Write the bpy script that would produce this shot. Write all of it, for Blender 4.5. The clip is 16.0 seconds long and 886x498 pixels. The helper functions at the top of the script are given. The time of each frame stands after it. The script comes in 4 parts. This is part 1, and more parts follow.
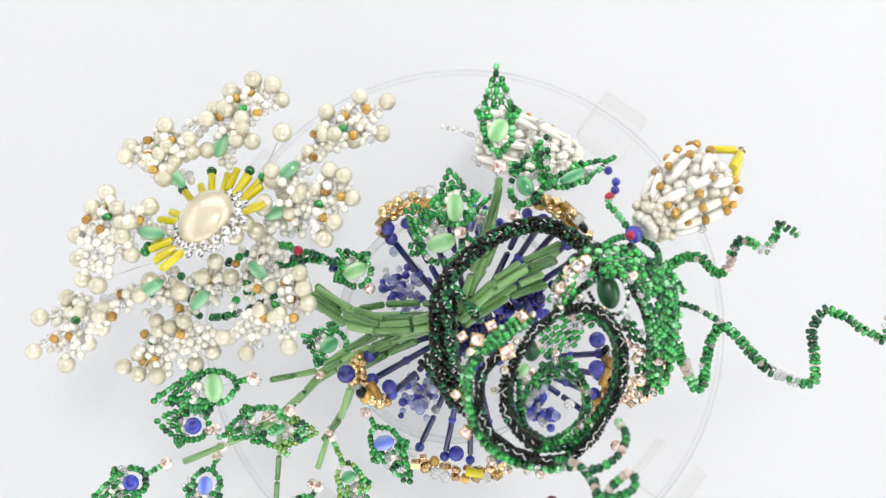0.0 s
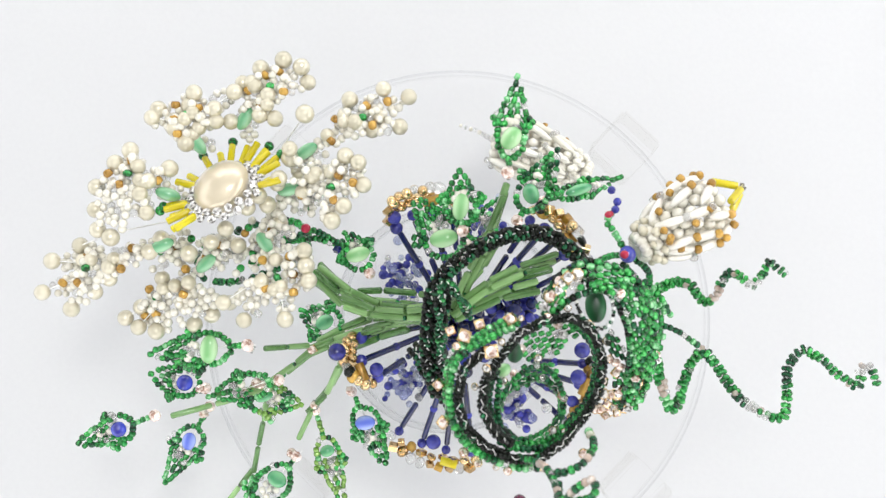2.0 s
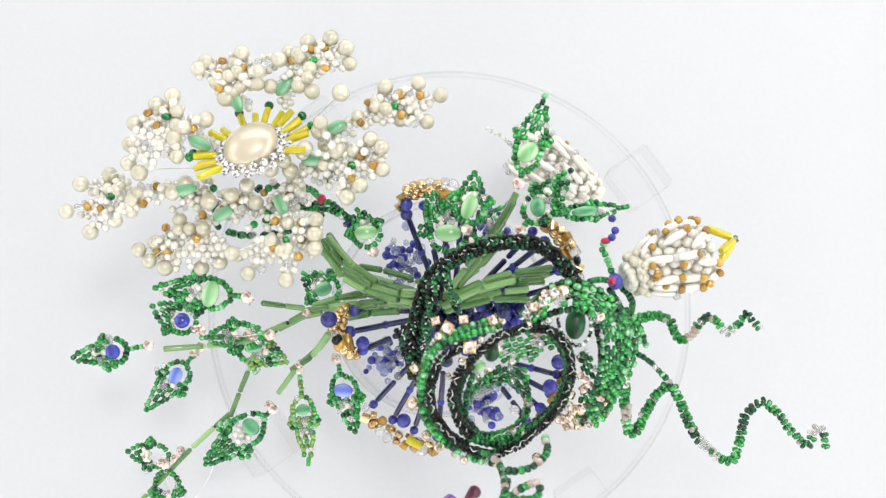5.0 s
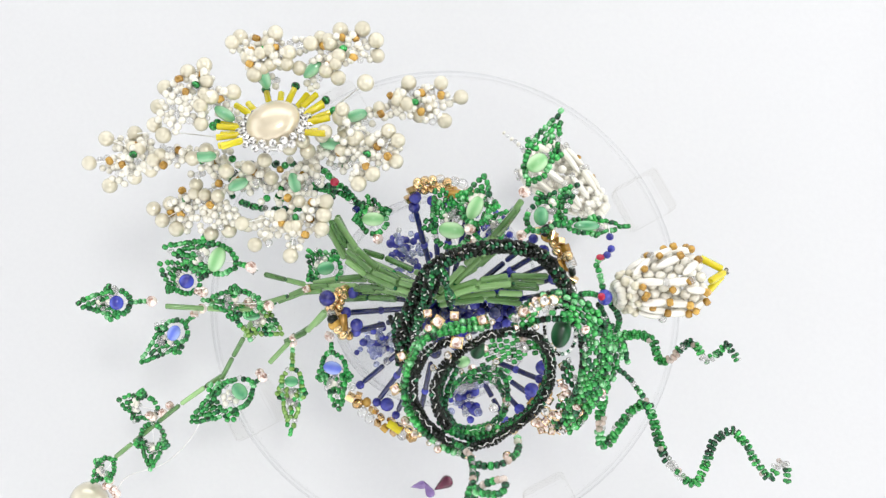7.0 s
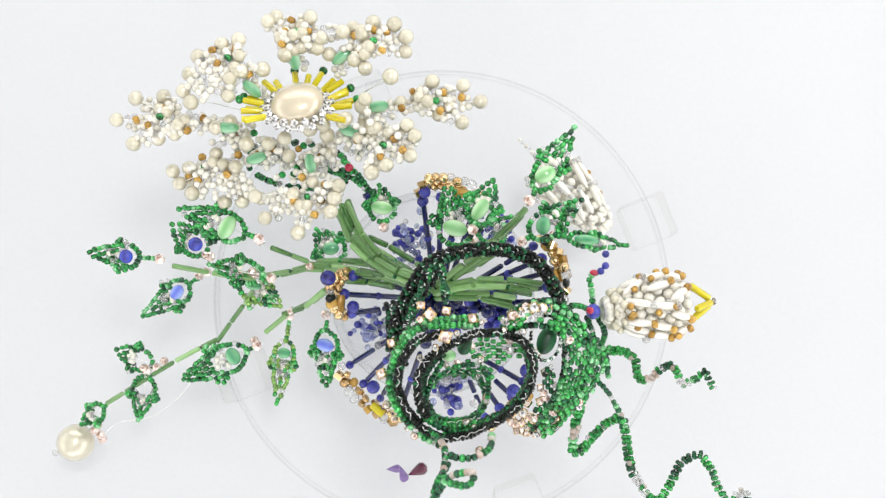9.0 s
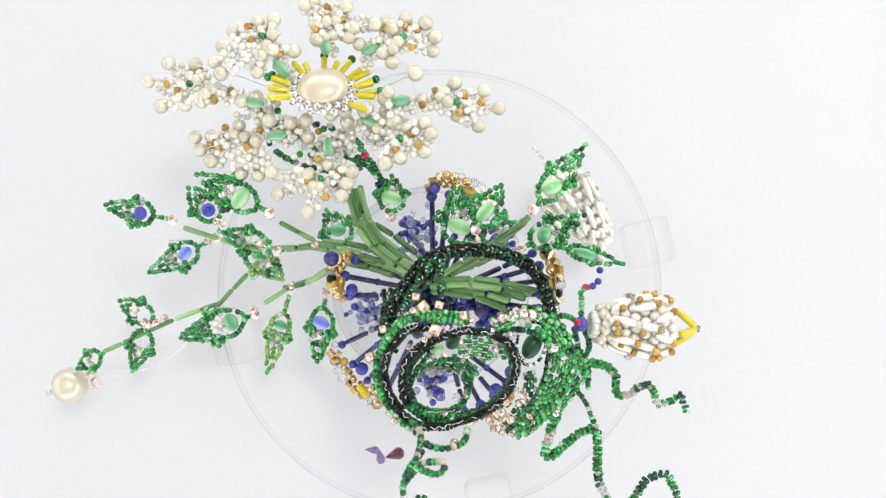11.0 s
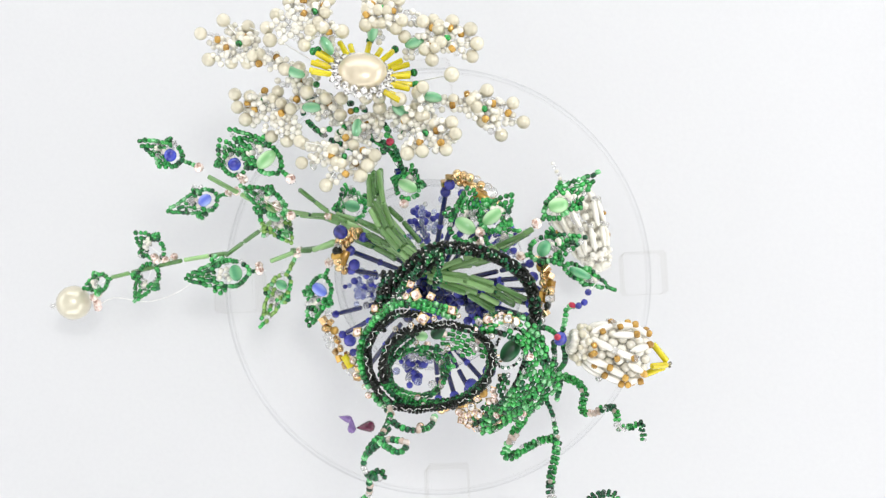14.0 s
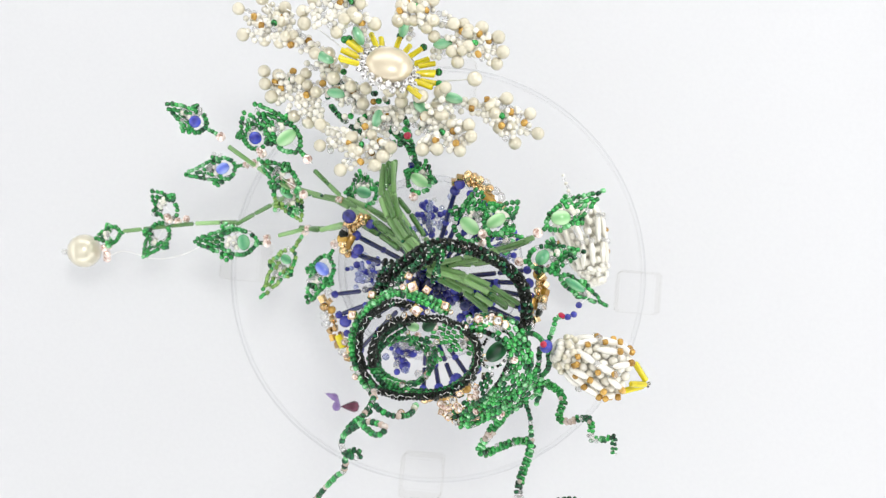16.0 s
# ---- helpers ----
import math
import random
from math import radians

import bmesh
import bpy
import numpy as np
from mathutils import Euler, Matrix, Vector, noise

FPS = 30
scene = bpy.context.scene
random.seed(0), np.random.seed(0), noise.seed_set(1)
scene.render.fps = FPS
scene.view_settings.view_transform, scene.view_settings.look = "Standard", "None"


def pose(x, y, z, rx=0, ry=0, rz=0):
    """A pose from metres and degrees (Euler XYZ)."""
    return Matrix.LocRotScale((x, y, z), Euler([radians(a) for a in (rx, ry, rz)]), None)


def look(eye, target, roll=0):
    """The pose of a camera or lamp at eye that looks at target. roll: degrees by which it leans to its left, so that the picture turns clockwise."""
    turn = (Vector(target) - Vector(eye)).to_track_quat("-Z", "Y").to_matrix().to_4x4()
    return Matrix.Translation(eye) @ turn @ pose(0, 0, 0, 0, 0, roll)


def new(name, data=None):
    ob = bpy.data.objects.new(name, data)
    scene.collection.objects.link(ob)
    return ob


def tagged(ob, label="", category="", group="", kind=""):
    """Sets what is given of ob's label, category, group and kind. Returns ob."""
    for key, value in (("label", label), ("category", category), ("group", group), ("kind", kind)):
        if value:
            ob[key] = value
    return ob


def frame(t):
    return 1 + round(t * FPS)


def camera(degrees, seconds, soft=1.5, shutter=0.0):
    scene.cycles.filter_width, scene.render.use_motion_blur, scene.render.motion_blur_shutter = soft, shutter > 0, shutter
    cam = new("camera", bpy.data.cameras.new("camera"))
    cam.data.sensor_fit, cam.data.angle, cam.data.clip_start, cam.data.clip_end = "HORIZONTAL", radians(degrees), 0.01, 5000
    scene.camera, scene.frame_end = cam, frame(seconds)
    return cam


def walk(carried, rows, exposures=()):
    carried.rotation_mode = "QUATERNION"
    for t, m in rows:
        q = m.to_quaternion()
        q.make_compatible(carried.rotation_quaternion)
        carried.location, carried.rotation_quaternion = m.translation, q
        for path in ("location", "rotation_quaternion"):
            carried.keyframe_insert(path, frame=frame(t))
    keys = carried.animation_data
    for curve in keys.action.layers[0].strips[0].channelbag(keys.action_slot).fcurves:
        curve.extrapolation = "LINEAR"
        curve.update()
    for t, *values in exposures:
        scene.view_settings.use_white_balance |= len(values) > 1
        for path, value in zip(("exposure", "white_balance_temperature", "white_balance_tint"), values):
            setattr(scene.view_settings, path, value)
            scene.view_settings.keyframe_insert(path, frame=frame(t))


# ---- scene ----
cam = camera(45.0, 16.0, 1.3)
cam.data.dof.use_dof, cam.data.dof.focus_distance, cam.data.dof.aperture_fstop = True, 0.356, 28.0


def eye(t):
    """The camera draws slowly back, up and away from the turntable."""
    u = t - 8.0
    return pose(0.03031 + 0.00035 * u, -0.00678 - 0.00025 * u, 0.44756 + 0.00571 * u + 0.00002 * u * u, 4.219, 4.157, 0)


walk(cam, [(0.5 * k, eye(0.5 * k)) for k in range(33)])

# ---- world and light: a white booth and six unseen lamps, one broad and soft in its ceiling ----
world = bpy.data.worlds.new("studio")
scene.world = world
world.use_nodes = True
world.node_tree.nodes["Background"].inputs[0].default_value = (0.93, 0.96, 1.0, 1)
world.node_tree.nodes["Background"].inputs[1].default_value = 0.3


def unseen_lamp(eye_at, target, wide, high, watts, tint):
    lamp = bpy.data.lights.new("unseen_lamp", "AREA")
    lamp.shape, lamp.size, lamp.size_y, lamp.energy, lamp.color = "RECTANGLE", wide, high, watts, tint
    new("unseen_lamp", lamp).matrix_world = look(eye_at, target)


unseen_lamp((0.05, 0.03, 1.385), (0.05, 0.03, 0.0), 1.55, 1.55, 4.6, (1.0, 0.985, 0.965))
# Small key lamp, added for pinpoint highlights on the beads.
unseen_lamp((0.26, 0.20, 1.10), (0.02, 0.0, 0.05), 0.15, 0.15, 4.0, (1.0, 0.985, 0.96))
# Four low side lamps, added to fill the shade under the bouquet.
unseen_lamp((0.88, 0.0, 0.30), (0, 0, 0.0), 1.40, 0.50, 7.0, (0.995, 0.985, 0.992))
unseen_lamp((-0.88, 0.0, 0.30), (0, 0, 0.0), 1.40, 0.50, 3.2, (0.985, 0.985, 0.995))
unseen_lamp((0.0, 0.88, 0.30), (0, 0, 0.0), 1.40, 0.50, 5.8, (0.995, 0.985, 0.992))
unseen_lamp((0.0, -0.88, 0.30), (0, 0, 0.0), 1.40, 0.50, 5.8, (0.995, 0.985, 0.992))
scene.view_settings.exposure = -0.44


# ---- materials ----
def nodes_of(name):
    m = bpy.data.materials.new(name)
    m.use_nodes = True
    return m, m.node_tree.nodes, m.node_tree.links, m.node_tree.nodes["Principled BSDF"]


def glassy(name, dark, light, rough=0.1, metal=0.0, coat=0.35, trans=0.0, ior=1.5, grain=0.0, scale=900.0, streak=0.45, low=0.0, film=0.05, still=False, glint_fleck=None, lining_glint=None):
    """A bead material whose tone changes from bead to bead, and in streaks within each one; the gleam of a silver
    lining is painted round its middle.
    """
    m, n, l, b = nodes_of(name)
    geo = n.new("ShaderNodeNewGeometry")
    both = n.new("ShaderNodeMath")
    l.new(geo.outputs["Random Per Island"], both.inputs[0])
    l.new(n.new("ShaderNodeObjectInfo").outputs["Random"], both.inputs[1])
    fold = n.new("ShaderNodeMath")
    fold.operation = "FRACT"
    l.new(both.outputs[0], fold.inputs[0])
    source = fold.outputs[0]
    noise_tex = n.new("ShaderNodeTexNoise")
    noise_tex.inputs["Scale"].default_value = scale
    if still:
        l.new(geo.outputs["Position"], noise_tex.inputs["Vector"])
    else:
        local = n.new("ShaderNodeAttribute")
        local.attribute_name = "grain"
        shift = n.new("ShaderNodeVectorMath")
        l.new(local.outputs["Vector"], shift.inputs[0])
        l.new(both.outputs[0], shift.inputs[1])
        l.new(shift.outputs[0], noise_tex.inputs["Vector"])
    sharp = n.new("ShaderNodeMapRange")
    sharp.inputs[1].default_value, sharp.inputs[2].default_value = 0.32, 0.68
    l.new(noise_tex.outputs["Fac"], sharp.inputs[0])
    mix = n.new("ShaderNodeMix")
    mix.inputs["Factor"].default_value = streak
    l.new(source, mix.inputs["A"])
    l.new(sharp.outputs[0], mix.inputs["B"])
    ramp = n.new("ShaderNodeValToRGB")
    ramp.color_ramp.elements[0].color = (*dark, 1)
    ramp.color_ramp.elements[0].position = low
    ramp.color_ramp.elements[1].color = (*light, 1)
    ramp.color_ramp.elements[1].position = 0.92 if glint_fleck is None else 0.74
    # Top step of the ramp: sparkle painted into the colour.
    if glint_fleck is not None:
        ramp.color_ramp.elements.new(0.93).color = (*glint_fleck, 1)
    l.new(mix.outputs["Result"], ramp.inputs[0])
    l.new(ramp.outputs[0], b.inputs["Base Color"])
    # The highlight on a silver lining, coloured in as a pale belt.
    if lining_glint is not None:
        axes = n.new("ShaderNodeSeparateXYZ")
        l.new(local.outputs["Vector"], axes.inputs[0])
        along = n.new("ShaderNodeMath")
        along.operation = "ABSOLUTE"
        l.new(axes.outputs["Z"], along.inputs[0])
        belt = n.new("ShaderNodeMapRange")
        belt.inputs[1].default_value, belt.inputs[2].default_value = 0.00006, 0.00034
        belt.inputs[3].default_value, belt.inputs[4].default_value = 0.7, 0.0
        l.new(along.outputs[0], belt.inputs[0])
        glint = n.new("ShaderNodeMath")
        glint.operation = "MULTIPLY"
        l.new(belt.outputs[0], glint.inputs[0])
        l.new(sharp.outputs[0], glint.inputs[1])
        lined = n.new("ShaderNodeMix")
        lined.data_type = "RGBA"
        lined.inputs["B"].default_value = (*lining_glint, 1)
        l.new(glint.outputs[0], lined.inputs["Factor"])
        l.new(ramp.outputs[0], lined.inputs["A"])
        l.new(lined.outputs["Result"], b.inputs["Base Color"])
    b.inputs["Roughness"].default_value = rough
    b.inputs["Metallic"].default_value = metal
    b.inputs["Coat Weight"].default_value = coat
    b.inputs["Coat Roughness"].default_value = film
    b.inputs["Transmission Weight"].default_value = trans
    b.inputs["IOR"].default_value = ior
    if grain:
        bump = n.new("ShaderNodeBump")
        bump.inputs["Strength"].default_value = grain
        bump.inputs["Distance"].default_value = 0.0003
        l.new(noise_tex.outputs["Fac"], bump.inputs["Height"])
        l.new(bump.outputs[0], b.inputs["Normal"])
    return m


def banded(name, base, streak, rough=0.15):
    """Cat's-eye glass: a pale band of silky fibres along the stone."""
    m, n, l, b = nodes_of(name)
    coord = n.new("ShaderNodeTexCoord")
    wave = n.new("ShaderNodeTexWave")
    wave.inputs["Scale"].default_value = 0.16
    wave.inputs["Distortion"].default_value = 0.8
    wave.bands_direction = "X"
    l.new(coord.outputs["Object"], wave.inputs["Vector"])
    ramp = n.new("ShaderNodeValToRGB")
    ramp.color_ramp.elements[0].color = (*base, 1)
    ramp.color_ramp.elements[1].color = (*streak, 1)
    l.new(wave.outputs["Fac"], ramp.inputs[0])
    l.new(ramp.outputs[0], b.inputs["Base Color"])
    b.inputs["Roughness"].default_value = rough
    b.inputs["Coat Weight"].default_value = 0.8
    b.inputs["Subsurface Weight"].default_value = 0.0
    return m


PEARL = glassy("cream_pearl", (0.54, 0.50, 0.37), (0.72, 0.675, 0.53), 0.28, metal=0.35, coat=1.0, scale=220, film=0.11)
RICE = glassy("white_rice_pearl", (0.76, 0.73, 0.65), (0.92, 0.90, 0.84), 0.25, metal=0.2, coat=0.9, scale=260, film=0.12)
DOME = glassy("dome_pearl", (0.64, 0.55, 0.39), (0.76, 0.68, 0.52), 0.3, metal=0.35, coat=1.0, scale=160, film=0.1)
WHITE = glassy("white_seed", (0.70, 0.67, 0.56), (0.90, 0.88, 0.80), 0.2, metal=0.2, coat=0.9, film=0.1)
AMBER = glassy("amber_glass", (0.26, 0.12, 0.010), (0.82, 0.50, 0.10), 0.08, metal=0.3, trans=0.2)
GREEN = glassy("green_seed", (0.001, 0.026, 0.004), (0.016, 0.28, 0.05), 0.05, metal=0.2, coat=0.25, ior=1.45, scale=1500, streak=0.6, low=0.22, glint_fleck=(0.06, 0.56, 0.12), lining_glint=(0.11, 0.66, 0.19))
BRIGHT = glassy("bright_green_seed", (0.002, 0.048, 0.007), (0.028, 0.44, 0.07), 0.05, metal=0.2, coat=0.25, ior=1.45, scale=1500, streak=0.6, low=0.18, glint_fleck=(0.10, 0.68, 0.16), lining_glint=(0.20, 0.78, 0.24))
DEEP = glassy("deep_green_seed", (0.001, 0.009, 0.003), (0.006, 0.09, 0.03), 0.05, metal=0.2, coat=0.2, ior=1.45, scale=1500, streak=0.6, low=0.25, glint_fleck=(0.015, 0.20, 0.07), lining_glint=(0.03, 0.26, 0.10))
# Paler beads, mixed in to stand for bright highlights on lined glass.
SPARK = glassy("silver_lined_green_seed", (0.02, 0.24, 0.05), (0.20, 0.70, 0.26), 0.05, metal=0.4, coat=0.4, scale=1800, streak=0.7, lining_glint=(0.70, 0.95, 0.70))
OLIVE = glassy("olive_seed", (0.04, 0.12, 0.01), (0.24, 0.48, 0.08), 0.08, metal=0.3, scale=1100, lining_glint=(0.55, 0.80, 0.30))
BLACK = glassy("black_seed", (0.001, 0.001, 0.001), (0.010, 0.015, 0.010), 0.05, coat=0.0, scale=1100)
BLACK.node_tree.nodes["Principled BSDF"].inputs["Specular IOR Level"].default_value = 0.3
SILVER = glassy("silver_wire", (0.74, 0.74, 0.72), (0.93, 0.93, 0.91), 0.3, metal=1.0, coat=0)
YELLOW = glassy("yellow_bugle", (0.60, 0.48, 0.004), (0.93, 0.82, 0.02), 0.1, trans=0.15, scale=500)
STEM = glassy("stem_green_bugle", (0.045, 0.19, 0.03), (0.52, 0.84, 0.36), 0.06, coat=0.3, trans=0.5, ior=1.42, scale=500, streak=0.25)
BLUE = glassy("blue_bead", (0.006, 0.005, 0.09), (0.05, 0.06, 0.46), 0.1, scale=700)
NAVY = glassy("navy_bugle", (0.002, 0.003, 0.03), (0.006, 0.012, 0.12), 0.1)
PALE = glassy("pale_blue_crystal", (0.16, 0.20, 0.62), (0.86, 0.90, 0.99), 0.04, trans=0.75)
GOLD = glassy("gold_bead", (0.36, 0.19, 0.05), (0.95, 0.74, 0.42), 0.14, metal=0.9, coat=0.2)
CHAMP = glassy("champagne_glass", (0.66, 0.48, 0.38), (0.97, 0.88, 0.80), 0.06, trans=0.55)
CLEAR = glassy("clear_bead", (0.72, 0.72, 0.70), (0.98, 0.98, 0.97), 0.05, trans=0.75)


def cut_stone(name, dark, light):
    """Foil-backed cut glass: the flash of its facets is painted on as light and dark cells."""
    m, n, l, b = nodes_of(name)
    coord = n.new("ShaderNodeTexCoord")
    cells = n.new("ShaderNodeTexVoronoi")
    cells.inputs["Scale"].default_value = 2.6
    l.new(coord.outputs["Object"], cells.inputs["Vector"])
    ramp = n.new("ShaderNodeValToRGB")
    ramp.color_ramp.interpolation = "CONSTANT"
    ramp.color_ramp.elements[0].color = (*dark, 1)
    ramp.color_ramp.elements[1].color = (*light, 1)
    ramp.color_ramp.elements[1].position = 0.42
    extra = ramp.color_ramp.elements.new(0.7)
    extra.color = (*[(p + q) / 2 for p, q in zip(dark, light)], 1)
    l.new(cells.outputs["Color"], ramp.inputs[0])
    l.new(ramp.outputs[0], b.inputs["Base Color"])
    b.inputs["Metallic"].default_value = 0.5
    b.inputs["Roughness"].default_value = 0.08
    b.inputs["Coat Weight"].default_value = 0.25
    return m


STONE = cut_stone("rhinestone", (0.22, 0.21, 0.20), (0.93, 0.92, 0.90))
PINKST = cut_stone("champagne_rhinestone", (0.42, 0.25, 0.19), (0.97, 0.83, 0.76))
RED = glassy("red_bead", (0.35, 0.005, 0.03), (0.6, 0.02, 0.08), 0.1)
VIOLET = glassy("violet_crystal", (0.10, 0.03, 0.25), (0.45, 0.30, 0.65), 0.05, trans=0.5)
GARNET = glassy("garnet_crystal", (0.05, 0.002, 0.02), (0.16, 0.01, 0.05), 0.05, trans=0.2)
CAB_LIGHT = banded("light_green_catseye", (0.20, 0.50, 0.18), (0.58, 0.84, 0.50))
CAB_GREEN = banded("green_catseye", (0.05, 0.30, 0.12), (0.22, 0.56, 0.28))
CAB_JADE = banded("pale_jade_glass", (0.13, 0.42, 0.20), (0.38, 0.68, 0.42))
CAB_DARK = banded("dark_green_glass", (0.004, 0.035, 0.012), (0.02, 0.15, 0.05), 0.35)
CAB_DARK.node_tree.nodes["Principled BSDF"].inputs["Coat Weight"].default_value = 0.1
CAB_BLUE = banded("blue_catseye", (0.10, 0.16, 0.70), (0.36, 0.46, 0.92))
CAB_NAVY = banded("deep_blue_catseye", (0.01, 0.015, 0.30), (0.04, 0.07, 0.62))


def clear_plastic(name, tint, rough, gloss=0.5):
    """Thin clear plastic: light goes straight through, the gloss grows towards the rim."""
    m, n, l, b = nodes_of(name)
    noise_tex = n.new("ShaderNodeTexNoise")
    noise_tex.inputs["Scale"].default_value = 45
    span = n.new("ShaderNodeMapRange")
    span.inputs[3].default_value, span.inputs[4].default_value = 0.994, 1.0
    l.new(noise_tex.outputs["Fac"], span.inputs[0])
    hue = n.new("ShaderNodeVectorMath")
    hue.operation = "SCALE"
    hue.inputs[0].default_value = tint
    l.new(span.outputs[0], hue.inputs["Scale"])
    see = n.new("ShaderNodeBsdfTransparent")
    l.new(hue.outputs[0], see.inputs[0])
    shine = n.new("ShaderNodeBsdfGlossy")
    shine.inputs["Roughness"].default_value = rough
    fres = n.new("ShaderNodeFresnel")
    fres.inputs["IOR"].default_value = 1.49
    less = n.new("ShaderNodeMath")
    less.operation = "MULTIPLY"
    less.inputs[1].default_value = gloss
    l.new(fres.outputs[0], less.inputs[0])
    mix = n.new("ShaderNodeMixShader")
    l.new(less.outputs[0], mix.inputs[0])
    l.new(see.outputs[0], mix.inputs[1])
    l.new(shine.outputs[0], mix.inputs[2])
    l.new(mix.outputs[0], n["Material Output"].inputs["Surface"])
    return m


ACRYLIC = clear_plastic("clear_acrylic", (0.998, 0.998, 0.999), 0.3, 0.06)
CUBE_ACRYLIC = clear_plastic("cube_acrylic", (0.974, 0.971, 0.962), 0.25, 0.15)
EDGE = clear_plastic("acrylic_edge", (0.972, 0.974, 0.978), 0.3, 0.1)
FROST = clear_plastic("grey_smoked_glass", (0.945, 0.947, 0.957), 0.25, 0.3)
CLOTH = glassy("booth_cloth", (0.84, 0.845, 0.85), (0.88, 0.885, 0.89), 0.9, coat=0.0, grain=0.2, scale=300, still=True)
PAPER = glassy("white_paper", (0.62, 0.627, 0.640), (0.645, 0.652, 0.663), 0.7, coat=0.0, grain=0.1, scale=500, still=True)


# ---- bead shapes: unit radius, unit length along z ----
def lathe(profile, sides):
    v, f = [], []
    for r, z in profile:
        for k in range(sides):
            a = 2 * math.pi * k / sides
            v.append((r * math.cos(a), r * math.sin(a), z))
    for i in range(len(profile) - 1):
        for k in range(sides):
            j = (k + 1) % sides
            f.append((i * sides + k, i * sides + j, (i + 1) * sides + j, (i + 1) * sides + k))
    f.append(tuple(range(sides))[::-1])
    last = (len(profile) - 1) * sides
    f.append(tuple(last + k for k in range(sides)))
    return np.array(v, float), f


def ball(rings, sides):
    return lathe([(max(math.sin(math.pi * i / rings), 0.02), -math.cos(math.pi * i / rings)) for i in range(rings + 1)], sides)


SEED = lathe([(0.36, -0.5), (0.74, -0.46), (0.95, -0.25), (1.0, 0.0), (0.95, 0.25), (0.74, 0.46), (0.36, 0.5)], 9)
BUGLE = lathe([(0.45, -0.49), (0.62, -0.5), (0.98, -0.47), (1.0, 0.0), (0.98, 0.47), (0.62, 0.5), (0.45, 0.49)], 8)
ROUND = ball(6, 10)
SMOOTH = ball(14, 24)
GEM = lathe([(0.05, -0.75), (0.95, -0.1), (1.0, 0.12), (0.80, 0.38), (0.46, 0.56), (0.12, 0.60)], 8)
SQUARE = lathe([(0.75, -0.5), (1.0, -0.36), (1.0, 0.36), (0.75, 0.5)], 4)
NOT_SMOOTH = (id(GEM[1]), id(SQUARE[1]))


def turn_to(axis, spin=0.0):
    q = Vector(axis).to_track_quat("Z", "Y")
    return np.array((q.to_matrix() @ Matrix.Rotation(spin, 3, "Z")))


class Beads:
    """Many beads gathered into one mesh."""

    def __init__(self):
        self.v, self.g, self.f, self.m, self.s, self.count, self.mats = [], [], [], [], [], 0, []

    def add(self, shape, at, axis, radius, length, mat, spin=0.0, flat=1.0):
        v, f = shape
        if mat not in self.mats:
            self.mats.append(mat)
        k = self.mats.index(mat)
        local = v * np.array((radius, radius * flat, length))
        self.v.append(local @ turn_to(axis, spin).T + np.array(at))
        self.g.append(v * radius)
        self.f.extend([tuple(i + self.count for i in p) for p in f])
        self.m.extend([k] * len(f))
        self.s.extend([id(f) not in NOT_SMOOTH] * len(f))
        self.count += len(v)

    def mesh(self, name, scale=1.0):
        me = bpy.data.meshes.new(name)
        me.from_pydata(np.concatenate(self.v).tolist(), [], self.f)
        for m in self.mats:
            me.materials.append(m)
        me.polygons.foreach_set("material_index", self.m)
        me.polygons.foreach_set("use_smooth", self.s)
        me.attributes.new("grain", "FLOAT_VECTOR", "POINT").data.foreach_set("vector", (np.concatenate(self.g) * scale).ravel())
        me.update()
        return me


class Loose:
    """The same call as Beads, but every bead becomes an object of its own under its thing."""

    def __init__(self, parent, name="seed_bead"):
        self.parent, self.name, self.v = parent, name, []

    def add(self, shape, at, axis, radius, length, mat, spin=0.0, flat=1.0):
        piece(self.name, shape, mat, at, axis, (radius, radius * flat, length), self.parent, "", spin)


def thing(name, label, category, group=""):
    return tagged(new(name), label, category, group)


def part(name, beads, parent, label="", kind=""):
    if not beads.v:
        return None
    ob = new(name, beads.mesh(name))
    ob.parent = parent
    return tagged(ob, label, "", "", kind)


SHARED = {}


def piece(name, shape, mat, at, axis, size, parent, label="", spin=0.0):
    """One bead, pearl, bugle or stone as an object of its own on a shared mesh."""
    key = (id(shape[1]), mat.name)
    if key not in SHARED:
        b = Beads()
        b.add(shape, (0, 0, 0), (0, 0, 1), 1, 1, mat)
        SHARED[key] = b.mesh(name, sum(size) / 3)
    ob = new(name, SHARED[key])
    ob.parent = parent
    turn = Matrix(turn_to(axis, spin).tolist()).to_4x4()
    ob.matrix_basis = Matrix.Translation(at) @ turn @ Matrix.Diagonal((*size, 1))
    return tagged(ob, label)


def vec(p):
    return np.array(p, float)


def unit(v):
    v = np.array(v, float)
    return v / (np.linalg.norm(v) + 1e-12)


def smooth_path(points, step):
    """Even steps along a soft curve through the points."""
    p = [vec(q) for q in points]
    p = [2 * p[0] - p[1]] + p + [2 * p[-1] - p[-2]]
    fine = []
    for i in range(1, len(p) - 2):
        a, b, c, d = p[i - 1:i + 3]
        for t in np.linspace(0, 1, 24, endpoint=False):
            fine.append(0.5 * (2 * b + (c - a) * t + (2 * a - 5 * b + 4 * c - d) * t * t + (3 * b - a - 3 * c + d) * t ** 3))
    fine.append(p[-2])
    fine = np.array(fine)
    s = np.concatenate([[0], np.cumsum(np.linalg.norm(np.diff(fine, axis=0), axis=1))])
    n = max(2, int(round(s[-1] / step)) + 1)
    at = np.linspace(0, s[-1], n)
    return np.stack([np.interp(at, s, fine[:, k]) for k in range(3)], 1)


rnd = random.Random(7)


def pick(choices):
    """A material out of (material, weight) pairs."""
    return rnd.choices([c[0] for c in choices], [c[1] for c in choices])[0]


